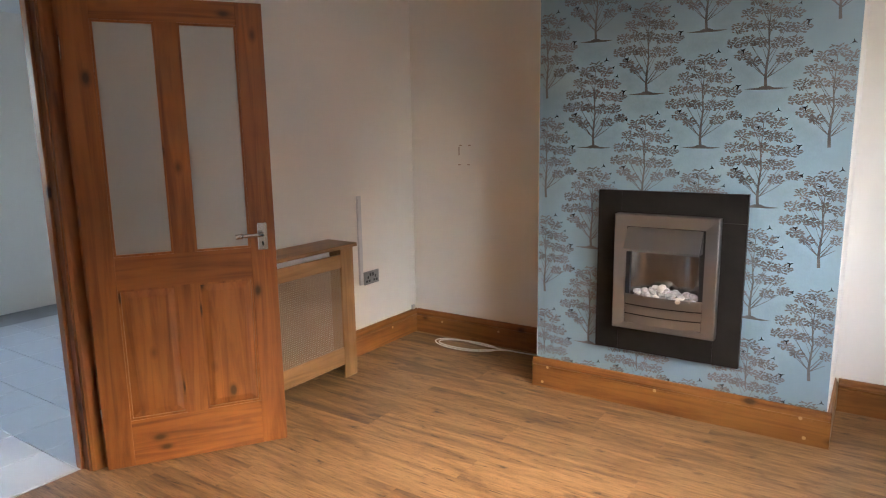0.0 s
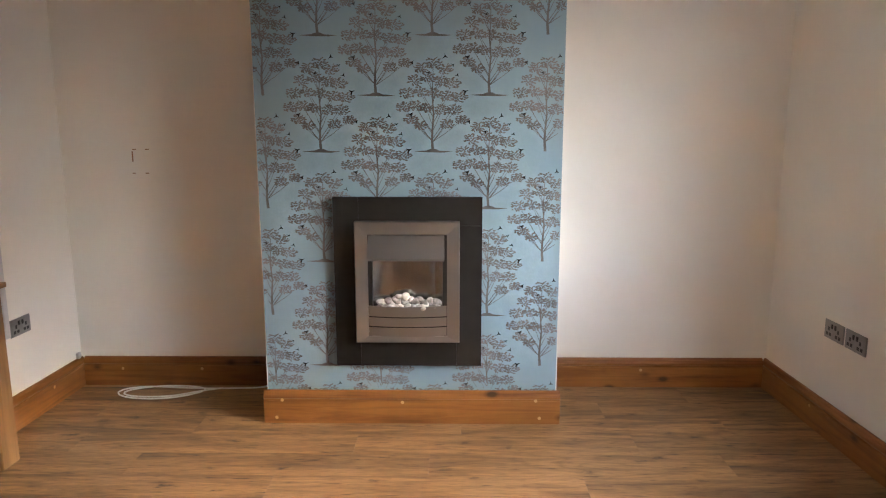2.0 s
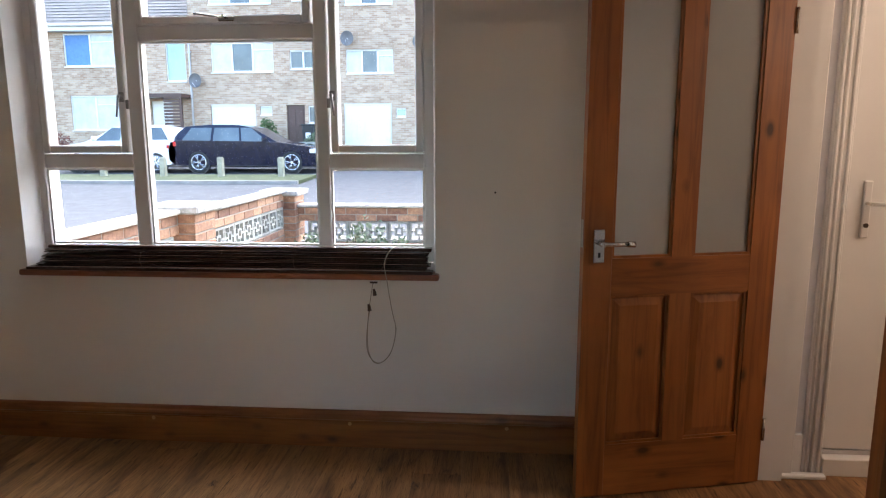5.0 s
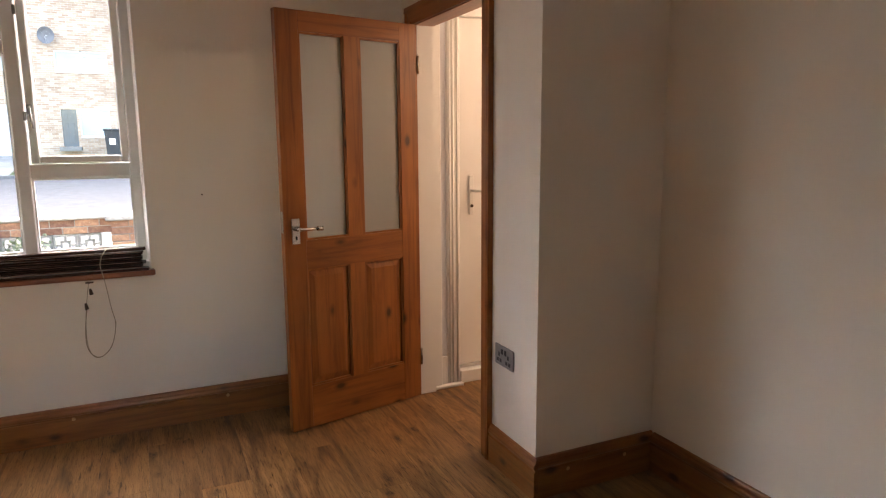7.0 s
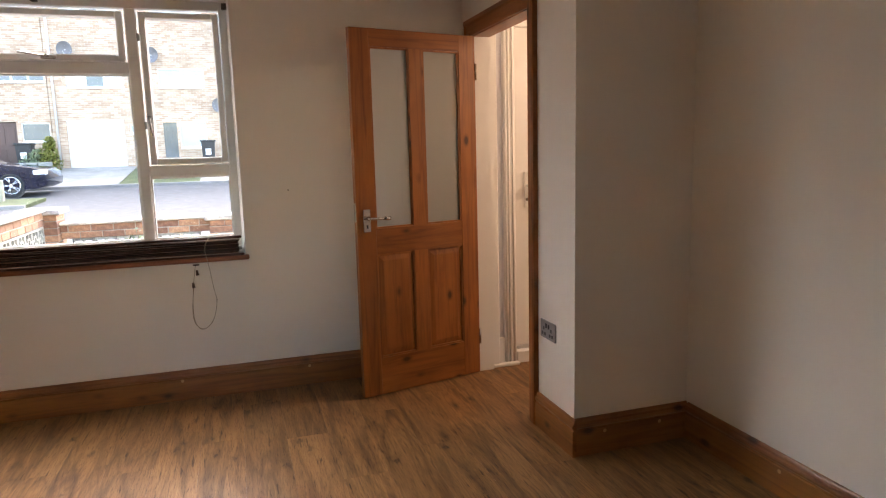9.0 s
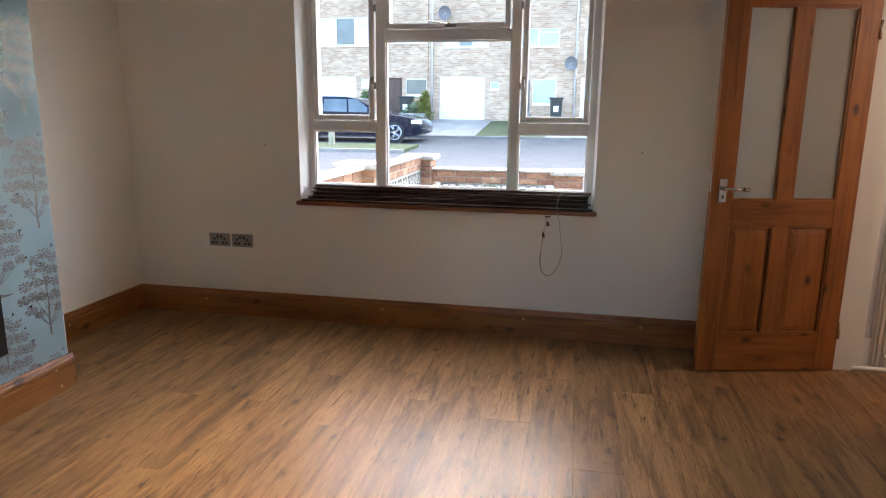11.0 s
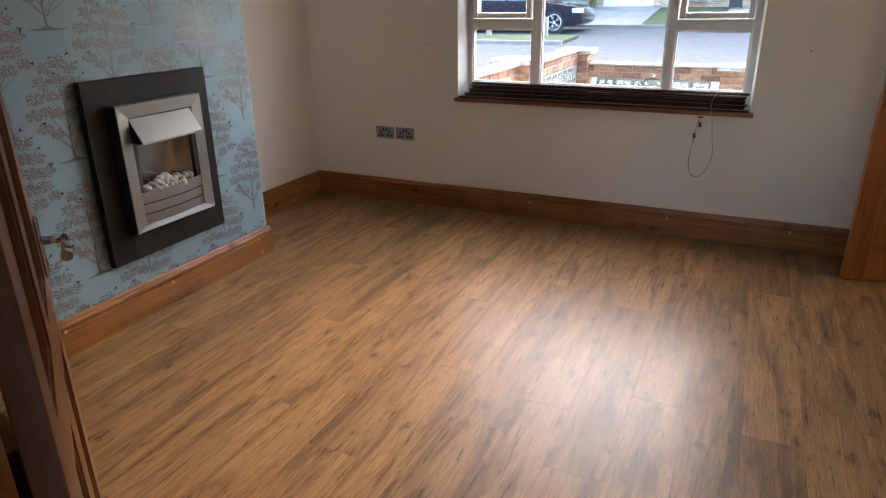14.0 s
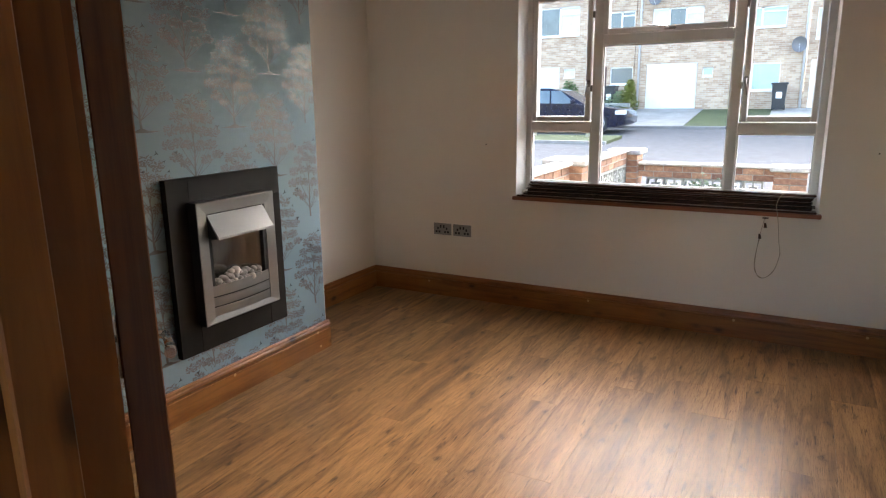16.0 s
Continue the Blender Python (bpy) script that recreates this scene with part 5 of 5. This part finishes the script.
def car(name, label, m, body, roof, wb0, wb1, Wd, R, mat, glassy, lamps):
    """Own axes: y along the car (front at -y), x across with the seen side at x = 0, z up."""
    c = thing(name, label, "car", m)
    prof = body
    b = bmesh.new()
    xsn = [0.0, 0.10, Wd - 0.10, Wd]
    rings = []
    for x, s in zip(xsn, (0.985, 1.0, 1.0, 0.985)):
        rings.append([b.verts.new((x, y * s, 0.2 + (z - 0.2) * (0.985 if s < 1 else 1))) for y, z in prof])
    for i in range(3):
        for k in range(len(prof)):
            f = b.faces.new((rings[i][k], rings[i][(k + 1) % len(prof)], rings[i + 1][(k + 1) % len(prof)], rings[i + 1][k]))
            f.smooth = True
    b.faces.new(rings[0])
    b.faces.new(rings[3][::-1])
    bmesh.ops.recalc_face_normals(b, faces=list(b.faces))
    part("body", b, mat, c)
    # cabin
    b = bmesh.new()
    rr = []
    for x, q in ((0.06, 0.0), (0.2, 1.0), (Wd - 0.2, 1.0), (Wd - 0.06, 0.0)):
        rr.append([b.verts.new((x, y, z)) for y, z in roof] if q else [b.verts.new((x, y, z)) for y, z in [(p[0], roof[0][1]) if i_ in (0, len(roof) - 1) else (roof[0][0] + (p[0] - roof[0][0]) * 1.0, roof[0][1]) for i_, p in enumerate(roof)]])
    for i in range(3):
        for k in range(len(roof) - 1):
            f = b.faces.new((rr[i][k], rr[i][k + 1], rr[i + 1][k + 1], rr[i + 1][k]))
    bmesh.ops.remove_doubles(b, verts=list(b.verts), dist=0.002)
    bmesh.ops.recalc_face_normals(b, faces=list(b.faces))
    part("cabin", b, mat, c)
    zr, zb = max(z for _, z in roof), roof[0][1]
    for (y0a, y0b, y1a, y1b) in glassy:
        b = bmesh.new()
        xb, xt = 0.055, 0.17
        z0, z1 = zb + 0.03, zr - 0.09
        fr = [(xb, y0a, z0), (xb, y1a, z0), (xt, y1b, z1), (xt, y0b, z1)]
        vs = [b.verts.new(p) for p in fr]
        vb = [b.verts.new((p[0] + 0.02, p[1], p[2])) for p in fr]
        b.faces.new(vs)
        b.faces.new(vb[::-1])
        for k in range(4):
            b.faces.new((vs[k], vs[(k + 1) % 4], vb[(k + 1) % 4], vb[k]))
        bmesh.ops.recalc_face_normals(b, faces=list(b.faces))
        part("side_window", b, M_PANE, c, "dark tinted side glass")
    for y in (wb0, wb1):
        w = lathe(c, "wheel", [(0.2, R * 0.55), (0.2, R), (0.02, R), (0.0, R * 0.95), (0.0, R * 0.72), (0.03, R * 0.7), (0.05, 0.02)], y, -0.012, R, M_TYRE, "black tyre")
        for k in range(5):
            a = 2 * math.pi * k / 5
            for d in (-0.16, 0.16):
                b = rod((-0.006, y + 0.04 * math.cos(a), R + 0.04 * math.sin(a)), (-0.006, y + R * 0.7 * math.cos(a + d), R + R * 0.7 * math.sin(a + d)), 0.016, n=6)
                part("spoke", b, M_ALLOY, w)
        lathe(w, "rim", [(0.01, R * 0.74), (-0.012, R * 0.74), (-0.012, R * 0.66), (0.02, R * 0.63), (0.02, R * 0.6)], y, -0.002, R, M_ALLOY)
        part("hub", rod((-0.012, y, R), (0.01, y, R), 0.05, n=12), M_ALLOY, w)
        part("arch", rod((0.004, y, R), (0.006, y, R), R * 1.12, n=24), M_BLACK, c)
    for nm, y0, z0, y1, z1, lm in lamps:
        part(nm, box(-0.012, y0, z0, 0.25, y1, z1, 0.02), lm, c)
    part("mirror", box(-0.14, glassy[-1][0] - 0.05 if glassy[0][0] > glassy[-1][0] else glassy[0][0] - 0.02, zb + 0.03, 0.02, glassy[-1][0] + 0.1 if glassy[0][0] > glassy[-1][0] else glassy[0][0] + 0.12, zb + 0.16, 0.03), mat, c)
    for y in (wb0 + 0.95, wb0 + 1.95):
        part("door_handle", box(-0.02, y, 0.84, 0.02, y + 0.18, 0.87, 0.006), mat, c)
    return c


est = [(-0.86, 0.32), (-0.88, 0.5), (-0.84, 0.68), (-0.55, 0.8), (0.35, 0.93), (0.9, 0.96), (3.55, 1.0), (3.82, 0.95), (3.9, 0.7), (3.88, 0.4), (3.7, 0.25), (-0.6, 0.22)]
est_roof = [(0.45, 0.93), (0.85, 1.14), (1.3, 1.38), (1.7, 1.45), (2.6, 1.46), (3.35, 1.40), (3.62, 1.2), (3.8, 0.98)]
zc = ground_z(18.6)
car("estate_car", "dark blue estate car parked beside the verge", pose(18.2, 7.4, zc), est, est_roof, 0.0, 2.9, 1.85, 0.33, M_CARB,
    [(0.75, 1.28, 1.55, 1.6), (1.62, 1.66, 2.45, 2.42), (2.53, 2.5, 3.45, 3.15)], [("headlight", -0.87, 0.6, -0.55, 0.74, M_LAMPG), ("tail_light", 3.8, 0.74, 3.9, 0.86, M_RED)])
hat = [(-0.72, 0.3), (-0.75, 0.5), (-0.7, 0.7), (-0.35, 0.85), (0.4, 0.98), (0.9, 0.98), (2.9, 1.02), (3.2, 0.95), (3.24, 0.6), (3.2, 0.35), (3.0, 0.25), (-0.5, 0.22)]
hat_roof = [(0.3, 0.96), (0.7, 1.16), (1.2, 1.4), (1.6, 1.47), (2.3, 1.46), (2.8, 1.38), (3.0, 1.2), (3.15, 1.0)]
cw = car("hatchback_car", "white hatchback car parked beside the verge", pose(18.2, 14.2, ground_z(18.6)) @ Matrix.Scale(-1, 4, (0, 1, 0)), hat, hat_roof, 0.0, 2.55, 1.75, 0.31, M_CARW,
         [(0.6, 1.12, 1.4, 1.45), (1.48, 1.52, 2.3, 2.25), (2.38, 2.33, 2.95, 2.7)], [("headlight", -0.73, 0.66, -0.4, 0.8, M_LAMPG), ("tail_light", 3.1, 0.8, 3.22, 0.96, M_RED)])


def bollard(x, y):
    z = ground_z(x) + 0.09
    o = thing("bollard", "short weathered timber bollard on the verge", "bollard", pose(x, y, z), "timber bollards")
    part("post", box(-0.075, -0.075, -0.1, 0.075, 0.075, 0.5, 0.012), M_POST, o)
    part("cap", box(-0.06, -0.06, 0.5, 0.06, 0.06, 0.53, 0.01), M_POST, o)


for y in (7.14, 8.85, 10.5, 12.25, 14.0, 15.75, 17.5, 19.3):
    bollard(16.4, y)


def wheelie_bin(x, y, label):
    z = ground_z(x) + 0.05
    o = thing("wheelie_bin", label, "bin", pose(x, y, z), "wheelie bins")
    b = box(-0.27, -0.25, 0.06, 0.27, 0.25, 0.95)
    for v in b.verts:
        if v.co.z < 0.1:
            v.co.x *= 0.8
            v.co.y *= 0.82
    part("body", b, M_BIN, o)
    part("lid", box(-0.31, -0.29, 0.95, 0.31, 0.29, 1.02, 0.02), M_BIN, o)
    part("label_plate", box(-0.285, -0.1, 0.45, -0.262, 0.1, 0.68), M_WHITE, o, "white number label")
    for s in (-0.2, 0.2):
        part("wheel", rod((0.2, s - 0.03, 0.1), (0.2, s + 0.03, 0.1), 0.1, n=14), M_TYRE, o)
    part("handle", rod((0.31, -0.2, 0.93), (0.31, 0.2, 0.93), 0.015, n=8), M_BIN, o)


wheelie_bin(25.4, 8.85, "black wheelie bin beside the brown front door")
wheelie_bin(25.2, 2.5, "black wheelie bin by the pale front window")

# ---- plants ----
pg = random.Random(8)


def leaf_mesh(name, mat, blobs, leaf, count, seed):
    """Many small folded leaves scattered through a few rough masses."""
    g_ = random.Random(seed)
    vs, fs = [], []
    for _ in range(count):
        c, r = g_.choice(blobs)
        d = Vector((g_.gauss(0, 1), g_.gauss(0, 1), g_.gauss(0, 1))).normalized() * (g_.random() ** 0.45)
        p = Vector((c[0] + d.x * r[0], c[1] + d.y * r[1], c[2] + d.z * r[2]))
        a = Vector((g_.gauss(0, 1), g_.gauss(0, 1), g_.gauss(0, 0.7) + 0.3)).normalized() * leaf * g_.uniform(0.6, 1.3)
        s = a.cross(Vector((g_.gauss(0, 1), g_.gauss(0, 1), g_.gauss(0, 1)))).normalized() * leaf * 0.33
        k = len(vs)
        vs += [p - a * 0.5, p + s, p + a * 0.5, p - s]
        fs += [(k, k + 1, k + 2), (k, k + 2, k + 3)]
    me = bpy.data.meshes.new(name)
    me.from_pydata([tuple(v) for v in vs], [], fs)
    me.materials.append(mat)
    return me


def shrub(name, label, x, y, z, blobs, leaf, count, mat, stems=5):
    o = thing(name, label, "shrub", pose(x, y, z))
    b = bmesh.new()
    for _ in range(stems):
        c, r = pg.choice(blobs)
        rod((pg.uniform(-0.04, 0.04), pg.uniform(-0.04, 0.04), -0.02), (c[0] + pg.uniform(-0.5, 0.5) * r[0], c[1] + pg.uniform(-0.5, 0.5) * r[1], c[2]), 0.012, b, 5, 0.005)
    part("stems", b, M_STEM, o)
    ob = new("leaves", leaf_mesh("leaves", mat, blobs, leaf, count, len(blobs) * 7 + count))
    ob.parent = o
    ob["kind"] = "stuff"
    return o


shrub("conifer_shrub", "small yellow-green conifer beside the garage", 25.0, 7.95, ground_z(25.0), [((0, 0, 0.35), (0.42, 0.42, 0.4)), ((0, 0.05, 0.7), (0.33, 0.33, 0.4)), ((0, 0, 1.05), (0.2, 0.2, 0.3))], 0.09, 1500, M_LEAFY)
shrub("garden_shrub", "loose green shrub before the window", 25.0, 8.6, ground_z(25.0), [((0, 0, 0.4), (0.35, 0.4, 0.35)), ((0, -0.2, 0.6), (0.2, 0.25, 0.3))], 0.09, 700, M_LEAFS)
shrub("garden_shrub", "green shrub by the brown front door", 25.3, 10.5, ground_z(25.3), [((0, 0, 0.6), (0.35, 0.4, 0.6)), ((0, 0.1, 1.0), (0.3, 0.3, 0.35))], 0.09, 900, M_LEAFG)
shrub("garden_shrub", "broad dark green shrub before the house", 24.2, 22.0, ground_z(24.2), [((0, 0, 0.6), (0.7, 1.0, 0.6)), ((0, -0.5, 0.8), (0.5, 0.5, 0.6))], 0.11, 1500, M_LEAFG)
shrub("garden_shrub", "low russet shrub before the house", 24.0, 19.2, ground_z(24.0), [((0, 0, 0.5), (0.6, 1.0, 0.45))], 0.11, 900, M_LEAFR)

# low rubble wall at the foot of the far garden
rw = thing("rubble_wall", "low grey rubble stone wall across the street", "wall", group="")
for k in range(3):
    for j in range(6):
        part("stone", box(24.0 - pg.uniform(0, 0.04), 7.75 + 0.42 * j - 0.1 * (k % 2), ground_z(24) + 0.17 * k, 24.3, 7.75 + 0.42 * j + 0.4 - 0.1 * (k % 2), ground_z(24) + 0.17 * k + 0.16, 0.02), M_BLOCK, rw)

STREET_Y = -0.3
for o in set(bpy.data.objects) - before_street:
    if o.parent is None:
        o.location.y += STREET_Y

# ---- garden walls: brick piers, pierced screen blocks, white copings ----
GZ = -0.12
brick_data = {}


def brick(parent, x0, y0, z0, x1, y1, z1):
    key = (round(x1 - x0, 3), round(y1 - y0, 3))
    if key not in brick_data:
        brick_data[key] = mesh("brick", box(0, 0, 0, key[0], key[1], 0.065, 0.004), M_BRICK)
    o = new("brick", brick_data[key])
    o.parent = parent
    o.location = (x0 + pg.uniform(-0.002, 0.002), y0 + pg.uniform(-0.002, 0.002), z0)


def pier(name, x, y, top, label, s=0.33):
    p = thing(name, label, "pier")
    part("core", box(x + 0.006, y + 0.006, GZ - 0.2, x + s - 0.006, y + s - 0.006, top), M_MORTAR, p)
    z, k = GZ - 0.02, 0
    h = s / 2 - 0.005
    while z + 0.065 < top + 0.01:
        if k % 2:
            for a in (0, 1):
                brick(p, x, y + a * (h + 0.01), z, x + s, y + a * (h + 0.01) + h, z + 0.065)
        else:
            for a in (0, 1):
                brick(p, x + a * (h + 0.01), y, z, x + a * (h + 0.01) + h, y + s, z + 0.065)
        z += 0.075
        k += 1
    part("cap", box(x - 0.045, y - 0.045, z - 0.01, x + s + 0.045, y + s + 0.045, z + 0.05, 0.012), M_COPING, p, "white painted cap stone")
    return p


def screen_block():
    """A pierced square block: frame, inner square and four links."""
    b = bmesh.new()
    S, D, q = 0.108, 0.045, 0.745
    w, n_, o, k = 0.03 * q, 0.012 * q, 0.06 * q, 0.035 * q
    for a in ((-S, -S, -S + w, S), (S - w, -S, S, S), (-S + w, -S, S - w, -S + w), (-S + w, S - w, S - w, S),
              (-o, -o, o, -k), (-o, k, o, o), (-o, -k, -k, k), (k, -k, o, k),
              (-n_, o, n_, S - w), (-n_, -S + w, n_, -o), (-S + w, -n_, -o, n_), (o, -n_, S - w, n_)):
        box(a[0], -D, a[1], a[2], D, a[3], bm=b)
    return b


blk_me = mesh("screen_block", screen_block(), M_BLOCK)


def garden_wall(name, axis, at, a, b_, top, label):
    """Brick courses below and above one row of pierced blocks, with a white coping."""
    w = thing(name, label, "garden wall")
    th = 0.105
    zb = top - 0.032 - 0.15          # underside of the upper brick courses
    z_blk = zb - 0.227

    def course(z, shift):
        s = a - shift
        while s < b_ - 0.01:
            s0, s1 = max(s, a), min(s + 0.215, b_)
            if s1 - s0 > 0.04:
                if axis == 0:
                    brick(w, s0, at, z, s1, at + th, z + 0.065)
                else:
                    brick(w, at, s0, z, at + th, s1, z + 0.065)
            s += 0.225

    def slab(u0, z0, u1, z1, d0, d1):
        return box(u0, at + d0, z0, u1, at + d1, z1) if axis == 0 else box(at + d0, u0, z0, at + d1, u1, z1)

    part("mortar", slab(a, GZ - 0.2, b_, z_blk - 0.003, 0.006, th - 0.006), M_MORTAR, w)
    part("mortar", slab(a, zb, b_, top - 0.032, 0.006, th - 0.006), M_MORTAR, w)
    z, k = z_blk - 0.075, 0
    while z > GZ - 0.1:
        course(z, 0.1125 * (k % 2))
        z -= 0.075
        k += 1
    course(zb, 0.0)
    course(zb + 0.075, 0.1125)
    n_ = int((b_ - a) / 0.222)
    pad = ((b_ - a) - 0.222 * n_) / 2
    for i in range(n_):
        o = new("screen_block", blk_me)
        o.parent = w
        c = a + pad + 0.222 * (i + 0.5)
        o.matrix_basis = pose(c, at + th / 2, z_blk + 0.113) if axis == 0 else pose(at + th / 2, c, z_blk + 0.113, 0, 0, 90)
    part("coping", (box(a, at - 0.04, top - 0.032, b_, at + th + 0.04, top, 0.008) if axis == 0 else box(at - 0.04, a, top - 0.032, at + th + 0.04, b_, top, 0.008)), M_COPING, w, "white painted coping")
    return w


pier("brick_pier", 5.55, 3.12, 0.79, "red brick garden pier with white cap", 0.34)
pier("brick_pier", 3.2, 3.12, 0.86, "red brick garden pier with white cap", 0.34)
pier("brick_pier", 5.55, 1.25, 0.60, "red brick gate pier with white cap", 0.34)
garden_wall("garden_wall", 1, 5.66, 1.59, 3.12, 0.655, "low front garden wall of red brick and pierced blocks")
garden_wall("garden_wall", 0, 3.24, 3.54, 5.55, 0.82, "side garden wall of red brick and pierced blocks")
garden_wall("garden_wall", 0, 3.24, 1.72, 3.2, 0.86, "side garden wall of red brick and pierced blocks")
garden_wall("garden_wall", 1, 5.66, -4.0, 0.2, 0.66, "low front garden wall of red brick and pierced blocks")
gp = thing("gate_post", "slim dark metal gate post beside the brick pier", "post")
part("post", rod((5.7, 1.2, GZ), (5.7, 1.2, 0.62), 0.025, n=8), M_HINGE, gp)
part("finial", rod((5.7, 1.2, 0.62), (5.7, 1.2, 0.66), 0.035, n=8, r2=0.01), M_HINGE, gp)

# planting inside the front wall: straggling perennials on bare soil
M_LEAFP = stone("pale_grass_leaf", (0.27, 0.27, 0.11), (0.13, 0.15, 0.05), 30, 0.7, 0.2)
BORDER = ((5.25, 2.85, 0.22, 0.55, M_LEAFS), (5.2, 2.3, 0.24, 0.62, M_LEAFS), (5.25, 1.85, 0.2, 0.5, M_LEAFS), (4.8, 2.6, 0.35, 0.3, M_LEAFP), (4.9, 1.75, 0.4, 0.28, M_LEAFP), (4.4, 2.9, 0.3, 0.25, M_LEAFR),
          (4.3, 2.2, 0.45, 0.26, M_LEAFG), (4.4, 1.5, 0.4, 0.24, M_LEAFP), (3.7, 2.6, 0.4, 0.22, M_LEAFP), (3.7, 1.8, 0.45, 0.22, M_LEAFG), (4.4, 0.8, 0.4, 0.3, M_LEAFS), (3.0, 2.3, 0.4, 0.2, M_LEAFP))
for x, y, w_, h_, mt in BORDER:
    blobs = []
    for k in range(9):
        a_, q_ = 2.4 * k, w_ * math.sqrt((k + 0.5) / 9)
        blobs.append(((q_ * math.cos(a_), q_ * math.sin(a_), h_ * pg.uniform(0.25, 0.85)), (0.05 + 0.2 * w_, 0.05 + 0.2 * w_, h_ * pg.uniform(0.2, 0.35))))
    lab = {M_LEAFS: "tall straggling silver-green border plant on bare soil", M_LEAFP: "pale yellow-green grassy clump on bare soil", M_LEAFR: "low russet border plant on bare soil"}.get(mt, "low green border plant on bare soil")
    shrub("border_plant", lab, x, y, GZ, blobs, 0.05, 480 if mt is M_LEAFS else 1000, mt, 9)

# ---- floors: laminate planks and kitchen tiles, piece by piece ----
floor = setting("floor", box(XW - 0.05, -2.6, -0.1, XE, YN, -0.009), M_SUB, "rustic oak laminate floor in long planks", "floor")
PW, PL = 0.193, 1.285


def plank_mesh(L, W):
    b = box(0, 0, -0.008, L - 0.0002, W - 0.0002, 0.0, 0)
    top = [e for e in b.edges if all(v.co.z > -0.001 for v in e.verts)]
    bmesh.ops.bevel(b, geom=top, offset=0.0005, segments=1, affect="EDGES")
    return mesh("plank", b, M_FLOOR)


plank_cache = {}


def plank(x0, x1, y0, y1):
    key = (round(x1 - x0, 3), round(y1 - y0, 3))
    if key not in plank_cache:
        plank_cache[key] = plank_mesh(*key)
    o = new("plank", plank_cache[key])
    o.parent = floor
    o.location = (x0, y0, 0)


pr_ = random.Random(21)
Y_JOINT, X_JOINT = 3.24, -0.437      # one long joint and one end joint of the laid floor


def plank_rows(first, last, xa_, xe_, lo, hi):
    """Rows in half bond, cut to the room's edges."""
    for k in range(first, last):
        ya, yb = max(Y_JOINT + PW * k, lo), min(Y_JOINT + PW * (k + 1), hi)
        if yb - ya < 0.004:
            continue
        off = X_JOINT + (PL / 2 if k % 2 else 0.0) + (0.0 if -4 < k < 1 else pr_.uniform(-0.3, 0.3))
        x = off - PL * 4
        while x < xe_ - 0.001:
            a, c = max(x, xa_), min(x + PL, xe_)
            if c - a > 0.01:
                plank(a, c, ya, yb)
            x += PL


plank_rows(-21, 6, XW - 0.05, XE, YR, YN)
plank_rows(-32, -20, XR + 0.1, XE, -2.6, YR)
ktile = setting("floor_kitchen", box(KX0, -0.9, -0.1, XW - 0.05, 3.4, -0.006), M_GROUT, "white kitchen floor tiles with grey grout", "floor")
b = box(0, 0, -0.006, 0.296, 0.296, 0.0)
top = [e for e in b.edges if all(v.co.z > -0.001 for v in e.verts)]
bmesh.ops.bevel(b, geom=top, offset=0.002, segments=1, affect="EDGES")
tile_me = mesh("tile", b, M_TILE)
for i in range(9):
    for j in range(14):
        o = new("tile", tile_me)
        o.parent = ktile
        o.location = (XW - 0.06 - 0.3 * (i + 1), -0.85 + 0.3 * j, 0)
